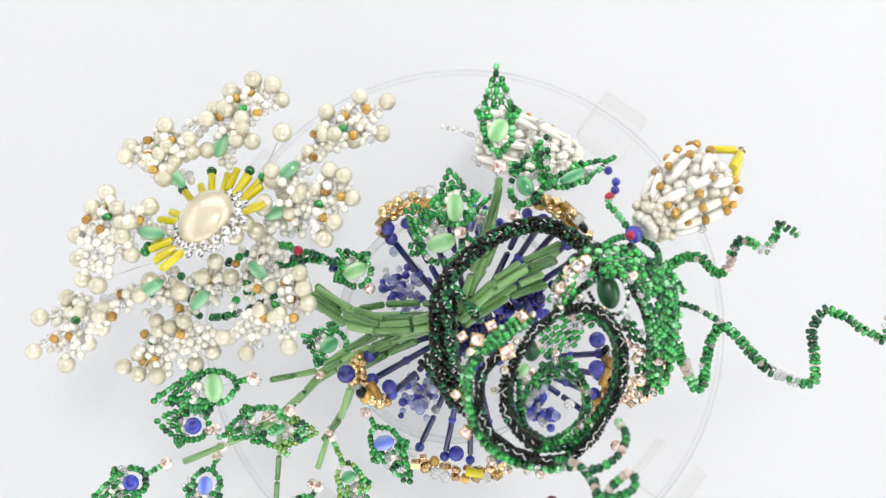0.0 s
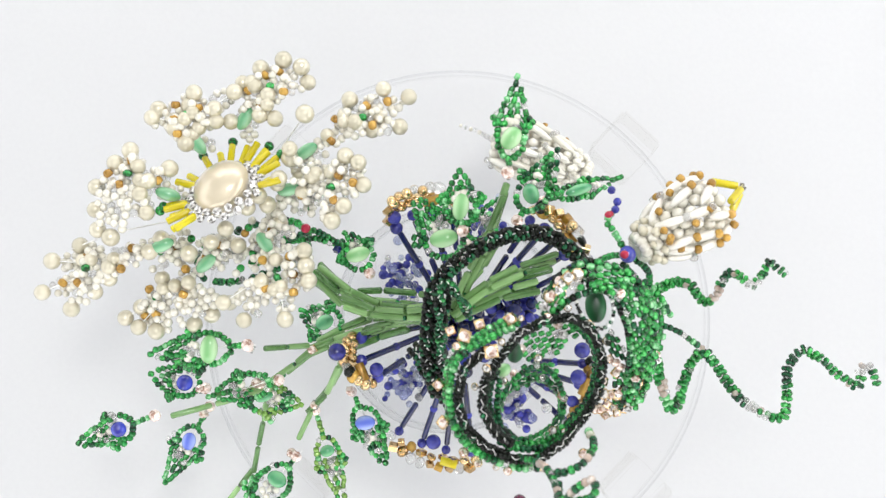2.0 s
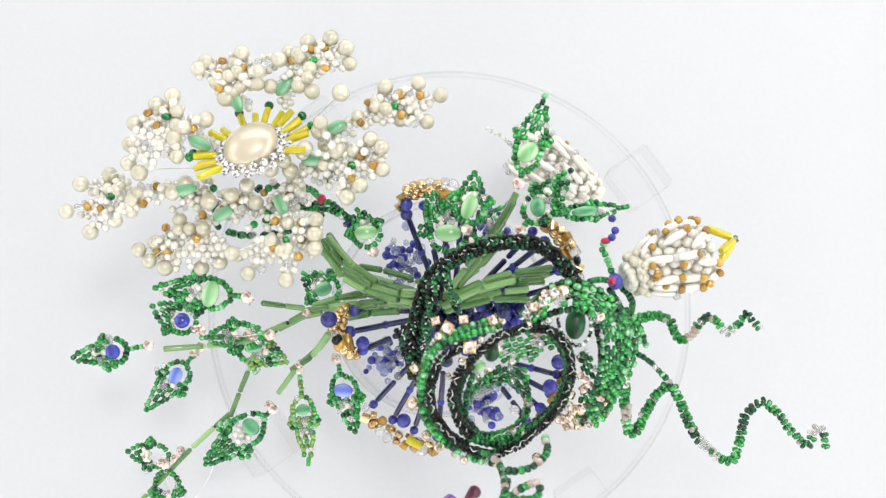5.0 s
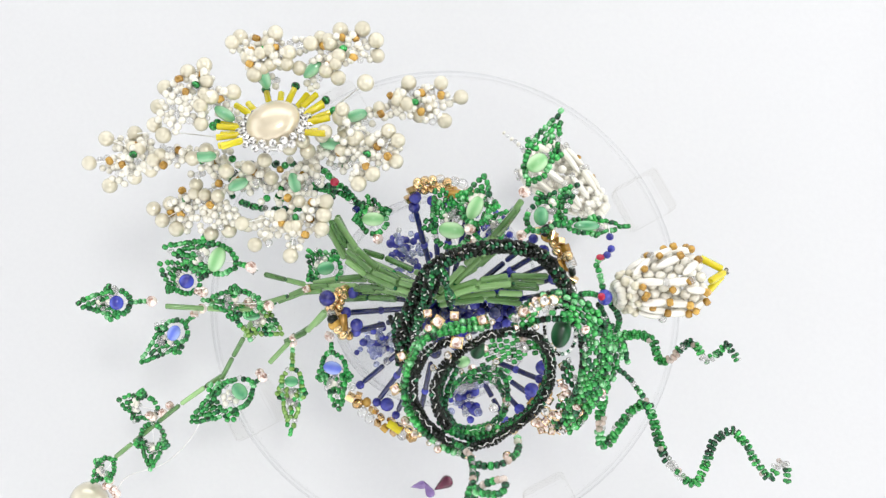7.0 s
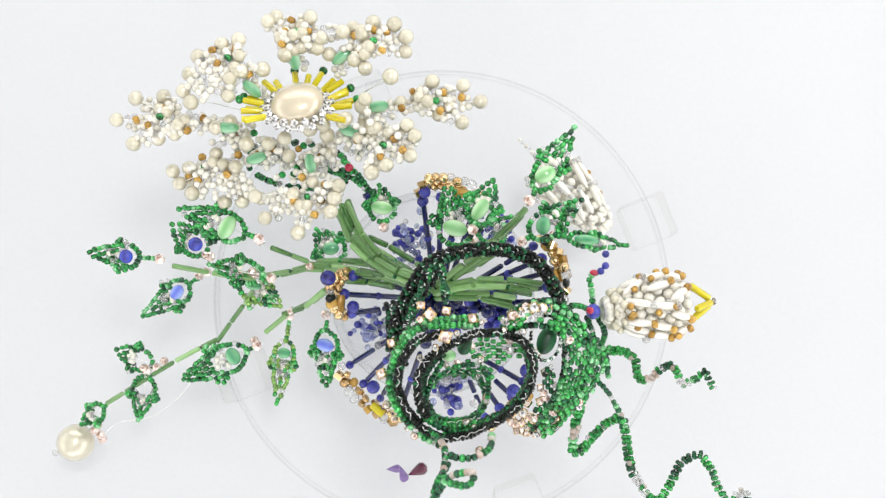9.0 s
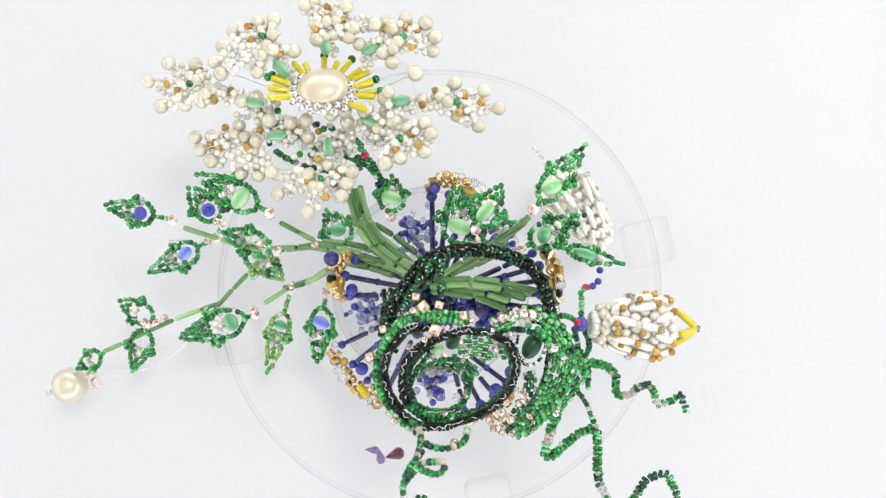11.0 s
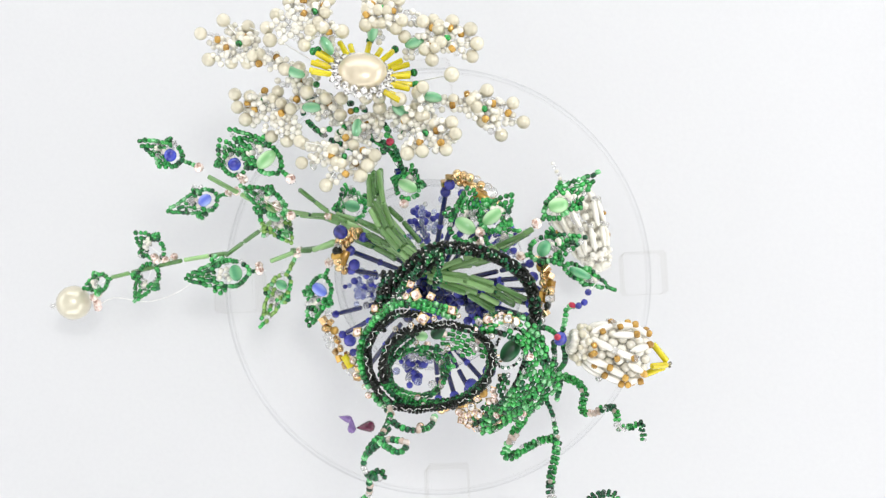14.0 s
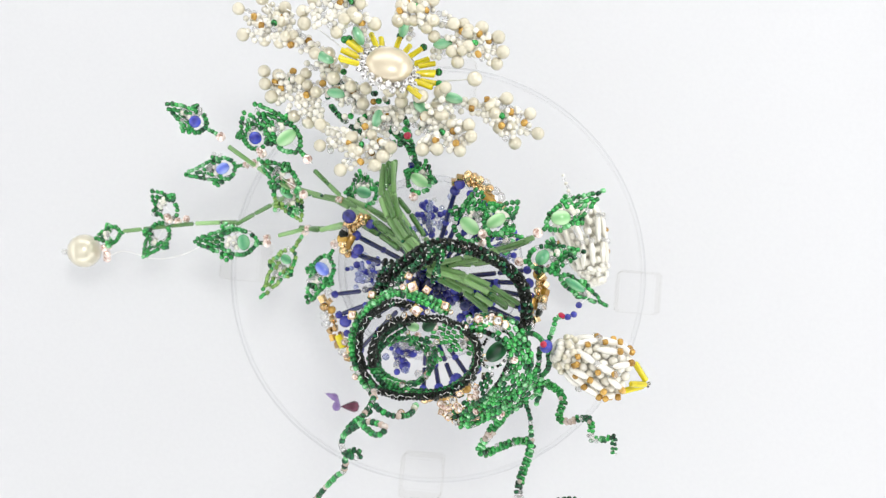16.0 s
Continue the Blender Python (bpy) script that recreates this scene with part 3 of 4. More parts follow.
def pearl_flower():
    root = thing("pearl_flower", "large cream pearl and white bead flower with a pearl dome centre", "flower")
    petal(root, (-0.0636, 0.0476, 0.1120), (-0.1029, 0.0452, 0.1140), 0.0085,
          ((-0.1060, 0.0451, 0.1140), (-0.0994, 0.0381, 0.1140), (-0.1006, 0.0528, 0.1140), (-0.0918, 0.0549, 0.1140), (-0.0915, 0.0407, 0.1140), (-0.0863, 0.0429, 0.1140), (-0.0685, 0.0490, 0.1140), (-0.0726, 0.0461, 0.1140)))
    petal(root, (-0.0596, 0.0591, 0.1160), (-0.0765, 0.0706, 0.1220), 0.0105,
          ((-0.0677, 0.0746, 0.1210), (-0.0729, 0.0726, 0.1210), (-0.0800, 0.0679, 0.1210), (-0.0822, 0.0617, 0.1210), (-0.0832, 0.0563, 0.1210), (-0.0685, 0.0561, 0.1210), (-0.0585, 0.0661, 0.1210), (-0.0654, 0.0644, 0.1210), (-0.0803, 0.0527, 0.1210)))
    petal(root, (-0.0484, 0.0709, 0.1140), (-0.0519, 0.0842, 0.1190), 0.0100,
          ((-0.0593, 0.0825, 0.1190), (-0.0569, 0.0841, 0.1190), (-0.0457, 0.0853, 0.1190), (-0.0483, 0.0821, 0.1190), (-0.0542, 0.0774, 0.1190), (-0.0523, 0.0722, 0.1190), (-0.0422, 0.0754, 0.1190), (-0.0415, 0.0790, 0.1190), (-0.0347, 0.0817, 0.1190)))
    petal(root, (-0.0349, 0.0709, 0.1140), (-0.0192, 0.0837, 0.1170), 0.0105,
          ((-0.0255, 0.0860, 0.1170), (-0.0182, 0.0859, 0.1170), (-0.0139, 0.0822, 0.1170), (-0.0139, 0.0777, 0.1170), (-0.0316, 0.0836, 0.1170), (-0.0383, 0.0742, 0.1170), (-0.0293, 0.0728, 0.1170), (-0.0257, 0.0706, 0.1170)))
    petal(root, (-0.0240, 0.0563, 0.1140), (0.0076, 0.0649, 0.1160), 0.0085,
          ((0.0120, 0.0643, 0.1160), (0.0060, 0.0685, 0.1160), (-0.0040, 0.0687, 0.1160), (0.0069, 0.0571, 0.1160), (-0.0083, 0.0636, 0.1160), (-0.0007, 0.0587, 0.1160), (0.0020, 0.0618, 0.1160)))
    petal(root, (-0.0311, 0.0487, 0.1140), (-0.0079, 0.0442, 0.1220), 0.0095,
          ((-0.0063, 0.0494, 0.1220), (-0.0075, 0.0438, 0.1220), (-0.0141, 0.0394, 0.1220), (-0.0186, 0.0367, 0.1220), (-0.0233, 0.0592, 0.1220), (-0.0288, 0.0524, 0.1220), (-0.0096, 0.0529, 0.1220)))
    petal(root, (-0.0422, 0.0395, 0.1120), (-0.0354, 0.0205, 0.1180), 0.0120,
          ((-0.0292, 0.0315, 0.1190), (-0.0305, 0.0232, 0.1190), (-0.0403, 0.0154, 0.1190), (-0.0514, 0.0188, 0.1190), (-0.0552, 0.0249, 0.1190), (-0.0300, 0.0274, 0.1190)))
    petal(root, (-0.0545, 0.0406, 0.1100), (-0.0835, 0.0292, 0.1050), 0.0100,
          ((-0.0870, 0.0314, 0.1070), (-0.0839, 0.0275, 0.1070), (-0.0791, 0.0247, 0.1070), (-0.0681, 0.0232, 0.1070), (-0.0624, 0.0243, 0.1070), (-0.0565, 0.0260, 0.1070), (-0.0820, 0.0332, 0.1070)))
    c = vec((-0.0454, 0.0551, 0.1210))
    n = unit((-0.05, 0.62, 0.78))
    x = unit(np.cross((0, 1, 0.2), n))
    x = -x if x[0] < 0 else x
    y = np.cross(n, x)
    piece("pearl_dome", SMOOTH, DOME, c + n * 0.002, y * 0.95 - x * 0.31, (0.0086, 0.0052, 0.0079), root, "large glossy cream pearl cabochon", 0.0)
    for k in range(36):
        a = 2 * math.pi * (k // 2) / 18 + 0.17 * (k % 2)
        o = (x * math.cos(a) * 0.0096 + y * math.sin(a) * 0.0088) * (1.0 + 0.17 * (k % 2))
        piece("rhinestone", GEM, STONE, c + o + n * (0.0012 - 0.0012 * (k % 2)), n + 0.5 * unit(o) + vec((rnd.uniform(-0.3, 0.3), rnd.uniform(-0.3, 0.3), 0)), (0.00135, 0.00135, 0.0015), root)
    back = Beads()
    back.add(lathe([(0.9, -0.5), (1, -0.2), (1, 0.3), (0.8, 0.5)], 24), c - n * 0.0030, n, 0.0072, 0.002, SILVER)
    part("setting", back, root, "silver filigree setting")
    for k, turn in enumerate((-14, -4, 10, 24, 33, 43, 53, 66, 80, 95, 110, 133, 146, 172, 181, 189, 198, 206, 214)):
        a = math.radians(turn)
        o = x * math.cos(a) + y * math.sin(a)
        out = unit(o + n * 0.12)
        s = 0.0105 + 0.0036 + rnd.uniform(-0.0008, 0.0008)
        p = c + n * (0.0005 - 0.0014 * (k % 2)) + o * s
        piece("yellow_bugle", BUGLE, YELLOW, p, out, (0.00108, 0.00108, 0.0070), root)
        if k in (3, 5, 8, 10, 13, 14):
            piece("green_bead", ROUND, GREEN, p + out * 0.0046, out, (0.0015, 0.0015, 0.0014), root)
    for q in ((-0.0617, 0.0424, 0.1160), (-0.0543, 0.0432, 0.1170), (-0.0488, 0.0452, 0.1190), (-0.0409, 0.0488, 0.1200), (-0.0355, 0.0480, 0.1180), (-0.0366, 0.0507, 0.1210), (-0.0307, 0.0525, 0.1200), (-0.0253, 0.0583, 0.1190), (-0.0481, 0.0405, 0.1130), (-0.0402, 0.0397, 0.1120), (-0.0281, 0.0502, 0.1150), (-0.0602, 0.0396, 0.1080), (-0.0247, 0.0535, 0.1140), (-0.0348, 0.0432, 0.1120)):
        r = rnd.uniform(0.0022, 0.0026)
        piece("pearl", SMOOTH, PEARL, q, n, (r, r, r), root)
    for q, wide, count in (((-0.0356, 0.0429, 0.1120), 0.0075, 46), ((-0.0550, 0.0415, 0.1110), 0.0075, 46), ((-0.0246, 0.0481, 0.1130), 0.0060, 34), ((-0.0683, 0.0445, 0.1100), 0.0055, 26), ((-0.0460, 0.0379, 0.1100), 0.0070, 44)):
        for k in range(count):
            d = vec((rnd.gauss(0, 0.5), rnd.gauss(0, 0.4), rnd.gauss(0, 0.25))) * wide
            piece("white_bead", ROUND, pick([(WHITE, 8), (CLEAR, 2), (AMBER, 0.7), (GREEN, 0.8)]), vec(q) + d, n, (0.00125, 0.00125, 0.0012), root)
    wires = Beads()
    stray = vec((-0.0170, 0.0682, 0.1220))
    piece("pearl", SMOOTH, PEARL, stray, n, (0.0027, 0.0027, 0.0027), root)
    wire(wires, [stray, vec((-0.0264, 0.0631, 0.1160)), vec((-0.0321, 0.0604, 0.1120))], 0.0002)
    wire(wires, [vec((-0.0940, 0.0545, 0.1160)), vec((-0.0803, 0.0549, 0.1160)), vec((-0.0639, 0.0540, 0.1100))], 0.0002)
    part("wire", wires, root, "thin twisted silver wire", "stuff")
    calyx = Loose(root, "calyx_bead")
    for k in range(70):
        a = 2 * math.pi * rnd.random()
        q = vec((-0.0494, 0.0407, 0.0920)) + vec((math.cos(a) * 0.018, math.sin(a) * 0.008, rnd.uniform(-0.004, 0.004)))
        calyx.add(SEED, q, (math.sin(a), rnd.uniform(-1, 1), 0.3), 0.0012, 0.0018, pick([(GREEN, 3), (DEEP, 3), (CLEAR, 0.5)]))
    strand(calyx, [(-0.0392, 0.0405, 0.1000), (-0.0330, 0.0391, 0.1030), (-0.0280, 0.0395, 0.1000), (-0.0222, 0.0335, 0.0950)], 0.0011, [(GREEN, 3), (DEEP, 2)])
    strand(calyx, [(-0.0368, 0.0389, 0.0980), (-0.0291, 0.0374, 0.0990), (-0.0241, 0.0344, 0.0950)], 0.0011, [(GREEN, 3), (DEEP, 2), (CLEAR, 1)])
    piece("red_bead", ROUND, RED, (-0.0292, 0.0400, 0.1060), n, (0.0015, 0.0015, 0.0014), root)
    piece("blue_bead", SQUARE, NAVY, (-0.0236, 0.0322, 0.0970), n, (0.0013, 0.0013, 0.0019), root)


# ---- buds ----
def pearl_bud(base, tip, fat, label, crown=True):
    root = thing("pearl_bud", label, "flower bud", "pearl buds")
    base, tip = vec(base), vec(tip)
    x = unit(tip - base)
    y = unit(np.cross((0, 0, 1), x))
    n = np.cross(x, y)
    length = np.linalg.norm(tip - base)

    def skin(u, a, out=1.0):
        r = fat * float(np.interp(u, (0, 0.1, 0.28, 0.45, 0.6, 0.75, 1), (0.20, 0.48, 0.70, 0.88, 0.96, 0.70, 0.06))) * out
        return base + x * u * length + (y * math.cos(a) + n * math.sin(a)) * r

    core = Beads()
    for u in np.linspace(0.06, 0.7, 9):
        for k in range(12):
            core.add(ROUND, skin(u, 2 * math.pi * k / 12 + 3 * u, 0.72), x, fat * 0.15, fat * 0.15, WHITE)
    part("core", core, root, "white bead core", "stuff")
    for row, (u, long) in enumerate(((0.28, 0.16), (0.46, 0.17), (0.62, 0.15))):
        for k in range(10):
            a = 2 * math.pi * (k + 0.5 * (row % 2) + rnd.uniform(-0.3, 0.3)) / 10
            p, q = skin(u - long * 0.6, a + rnd.uniform(-0.4, 0.25)), skin(u + long * 0.6 * rnd.uniform(0.8, 1.1), a + rnd.uniform(-0.25, 0.4))
            d = q - p
            # The crownless bud gets white and clear beads: haze put into its colour.
            piece("rice_pearl", SMOOTH, RICE if crown else WHITE, (p + q) / 2, d, (fat * 0.114, fat * 0.114, np.linalg.norm(d) * 0.55), root)
            piece("amber_bead", SEED, (AMBER if rnd.random() < 0.7 else CLEAR) if crown else CLEAR, q + unit(q - base - x * ((q - base) @ x)) * fat * 0.06, d, (fat * 0.115, fat * 0.115, fat * 0.18), root)
    for k in range(12 if crown else 6):
        p = skin(rnd.uniform(0.2, 0.66), rnd.uniform(0, 6.28), 1.06)
        piece("amber_bead", SEED, AMBER, p, x + y * rnd.uniform(-1, 1), (fat * 0.10, fat * 0.10, fat * 0.17), root)
    for k in range(14):
        a = 2 * math.pi * k / 14
        r = fat * rnd.uniform(0.09, 0.13)
        piece("pearl", SMOOTH, PEARL if crown else WHITE, skin(0.10 + 0.06 * (k % 2), a), x, (r, r, r), root)
    if not crown:
        beak = Beads()
        strand(beak, [skin(0.7, 1.0, 0.4), base + x * 0.85 * length, tip], 0.0012, [(WHITE, 4), (CLEAR, 2), (AMBER, 1)], taper=0.6)
        part("beak", beak, root, "pale beaded tip", "stuff")
    if crown:
        for a in (0.35, 3.4, 1.9):
            p = skin(0.72, a, 0.9)
            q = tip + (p - tip) * 0.12
            piece("yellow_bugle", BUGLE, YELLOW, p + (q - p) * 0.62, q - p, (0.00115, 0.00115, np.linalg.norm(q - p) * 0.72), root)
        piece("rhinestone", GEM, STONE, tip, x, (0.0013, 0.0013, 0.0013), root)
    return root


# ---- the blue flower ----
def blue_petal(root, start, end, width, bars=5):
    start, end = vec(start), vec(end)
    x = unit(end - start)
    y = unit(np.cross((0, 0, 1), x))
    n = np.cross(x, y)
    length = np.linalg.norm(end - start)

    def place(u, v, w=0.0):
        return start + x * u * length + y * v * width + n * w

    rim = Beads()
    for row in range(2):
        for k in range(9):
            v = (k / 8 * 2 - 1) * (1.0 - 0.1 * row)
            u = 1.0 - 0.12 * v * v + (0.085 * row - 0.05)
            c = place(u, v, rnd.uniform(-0.001, 0.001) + 0.001 * row)
            s = rnd.uniform(0.0016, 0.0022)
            mat = pick([(GOLD, 7), (AMBER, 1), (CLEAR, 1.2), (BLACK, 0.6)])
            rim.add(rnd.choice((SQUARE, ROUND, SEED)), c, x + y * rnd.uniform(-0.5, 0.5) + n * rnd.uniform(-0.4, 0.4), s, s * 1.2, mat, rnd.uniform(0, 6))
    ob = part("petal", rim, root, "blue bugle petal with a gold bead rim")
    for k in range(bars):
        v = k / (bars - 1) * 2 - 1
        p, q = place(0.05, v * 0.35), place(0.86 - 0.1 * abs(v), v * 0.85)
        for a, b in ((0.0, 0.45), (0.5, 0.93)):
            s, e = p + (q - p) * a, p + (q - p) * b
            piece("blue_bugle", BUGLE, NAVY, (s + e) / 2, e - s, (0.0010, 0.0010, np.linalg.norm(e - s)), ob)
        r = rnd.uniform(0.0016, 0.0024)
        piece("blue_bead", ROUND, BLUE, q + n * 0.0004, n, (r, r, r), ob)
        if k % 2:
            piece("blue_bead", ROUND, BLUE, p + (q - p) * 0.47, n, (0.0014, 0.0014, 0.0014), ob)
    piece("yellow_bead", BUGLE, AMBER if width < 0.012 else YELLOW, place(0.93, rnd.uniform(-0.5, 0.5), 0.0022), y, (0.0016, 0.0016, 0.0058), ob)


def bead_cluster(at, size, count, choices, radius, parent, name, label):
    b = Beads()
    for k in range(count):
        d = vec([rnd.gauss(0, 0.45) for _ in range(3)]) * size
        r = radius * rnd.uniform(0.6, 1.35)
        b.add(ROUND, vec(at) + d, d + 1e-5, r, r, pick(choices))
    part(name, b, parent, label, "stuff")


def blue_flower():
    root = thing("blue_flower", "blue bugle-bead flower with gold-rimmed petals lying low", "flower")
    hub = (0.0036, -0.0025, 0.0620)
    blue_petal(root, (0.0028, 0.0094, 0.0660), (0.0042, 0.0408, 0.0990), 0.0105, 4)
    blue_petal(root, (-0.0072, 0.0005, 0.0660), (-0.0326, -0.0018, 0.0880), 0.0078, 3)
    blue_petal(root, (-0.0057, -0.0146, 0.0600), (-0.0225, -0.0405, 0.0440), 0.0150, 4)
    blue_petal(root, (0.0175, -0.0206, 0.0600), (0.0344, -0.0350, 0.0660), 0.0110, 4)
    blue_petal(root, (0.0159, 0.0053, 0.0680), (0.0449, 0.0164, 0.0950), 0.0115)
    bead_cluster((-0.0102, 0.0202, 0.0700), 0.0075, 66, [(PALE, 3), (BLUE, 3), (CLEAR, 1)], 0.0013, root, "stamen_tuft", "pale blue crystal stamens")
    bead_cluster((-0.0195, -0.0116, 0.0560), 0.0080, 70, [(PALE, 4), (BLUE, 2.4), (CLEAR, 3)], 0.0014, root, "stamen_tuft", "pale blue crystal stamens")
    bead_cluster((0.0111, -0.0300, 0.0840), 0.0072, 64, [(PALE, 4), (BLUE, 2.4), (CLEAR, 3)], 0.0014, root, "stamen_tuft", "pale blue crystal stamens")
    bead_cluster((0.0210, 0.0249, 0.0720), 0.0070, 50, [(PALE, 3), (BLUE, 3)], 0.0013, root, "stamen_tuft", "pale blue crystal stamens")
    bead_cluster((0.0229, 0.0013, 0.0740), 0.0090, 60, [(BLUE, 5), (NAVY, 3)], 0.0019, root, "throat", "deep blue bead throat")
    bead_cluster(hub, 0.0110, 90, [(BLUE, 3), (NAVY, 4)], 0.0018, root, "heart", "deep blue bead heart")
    for p, r in (((-0.0043, 0.0360, 0.0960), 0.0021), ((-0.0342, 0.0033, 0.0900), 0.0028), ((-0.0249, -0.0055, 0.0860), 0.0022), ((0.0374, -0.0201, 0.0700), 0.0026), ((0.0335, -0.0280, 0.0680), 0.0026), ((-0.0193, -0.0346, 0.0480), 0.0026)):
        piece("blue_bead", SMOOTH, BLUE, p, (0, 0, 1), (r, r, r), root)


# ---- ropes, scroll and net ----
def net(b, centre, width, rows, r, choices, bulge=0.003, stones=0.05, stone_parent=None):
    """A curved sheet of seed beads in rows, following a line."""
    path = smooth_path(centre, r * 1.62)
    n = len(path)
    for i, p in enumerate(path):
        t = unit(path[min(i + 1, n - 1)] - path[max(i - 1, 0)])
        side = unit(np.cross(t, (0, 0, 1)))
        up = np.cross(side, t)
        w = width * math.sin(math.pi * (0.12 + 0.76 * i / (n - 1))) ** 0.6
        count = max(2, int(2 * w / (1.6 * r)))
        for k in range(count):
            v = (k + 0.5 * (i % 2)) / count * 2 - 1
            if rnd.random() < 0.07:
                continue
            c = p + side * v * w + up * (bulge * (1 - v * v) + rnd.uniform(-0.0003, 0.0003))
            if stone_parent and rnd.random() < stones:
                piece("rhinestone", GEM, pick([(STONE, 3), (PINKST, 2)]), c + up * 0.0012, up, (0.00135, 0.00135, 0.00135), stone_parent)
            else:
                b.add(SEED, c, side + t * rnd.uniform(-0.2, 0.2), r * rnd.uniform(0.92, 1.06), 1.5 * r, pick(choices), rnd.uniform(0, 6))


def ellipse(centre, a, b, lean, start=0, stop=360, steps=18):
    """Points on a ring; a and b are its half axes, lean the height gained across it."""
    c = vec(centre)
    out = []
    for k in range(steps + 1):
        t = math.radians(start + (stop - start) * k / steps)
        out.append(c + vec((a * math.cos(t), b * math.sin(t), lean[0] * math.cos(t) + lean[1] * math.sin(t))))
    return out


def stones_along(points, count, mats, parent, size=0.0019, square=False):
    path = smooth_path(points, 0.0005)
    for k in range(count):
        p = path[int((k + 0.5) / count * (len(path) - 1))] + vec([rnd.uniform(-1, 1) for _ in range(3)]) * 0.0006
        s = size * rnd.uniform(0.72, 1.0)
        tilt, spin = (rnd.uniform(-0.7, 0.7), rnd.uniform(-0.7, 0.7), 1), rnd.uniform(0, 3)
        boxed = square and (count == 1 or k % 2)
        piece("gold_cup", SQUARE if boxed else SEED, GOLD, p - vec((0, 0, s * 0.45)), tilt, (s * (1.3 if boxed else 1.08), s * (1.3 if boxed else 1.08), s * 1.2), parent, "", spin)
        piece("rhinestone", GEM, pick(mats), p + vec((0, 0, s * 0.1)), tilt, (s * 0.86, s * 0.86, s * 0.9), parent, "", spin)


def spread(p, out, lower, heart=(0.0196, -0.0253)):
    """A point of the scroll moved away from its heart and down."""
    d = unit((p[0] - heart[0], p[1] - heart[1], 0.0))
    return vec(p) + d * out - vec((0, 0, lower))


def zigzag(b, points, wide, high):
    """A thin wire that stitches to and fro over a rope of beads."""
    path = smooth_path(points, 0.0013)
    knots = []
    for i, p in enumerate(path):
        t = unit(path[min(i + 1, len(path) - 1)] - path[max(i - 1, 0)])
        side = unit(np.cross(t, (0, 0, 1)))
        knots.append(p + side * wide * (1 if i % 2 else -1) * rnd.uniform(0.05, 0.8) + vec((0, 0, high * rnd.uniform(0.8, 1.1))))
    for p, q in zip(knots[:-1], knots[1:]):
        if rnd.random() < 0.6:
            b.add(BUGLE, (p + q) / 2, q - p, 0.00010, np.linalg.norm(q - p) * rnd.uniform(0.6, 1.1), SILVER)


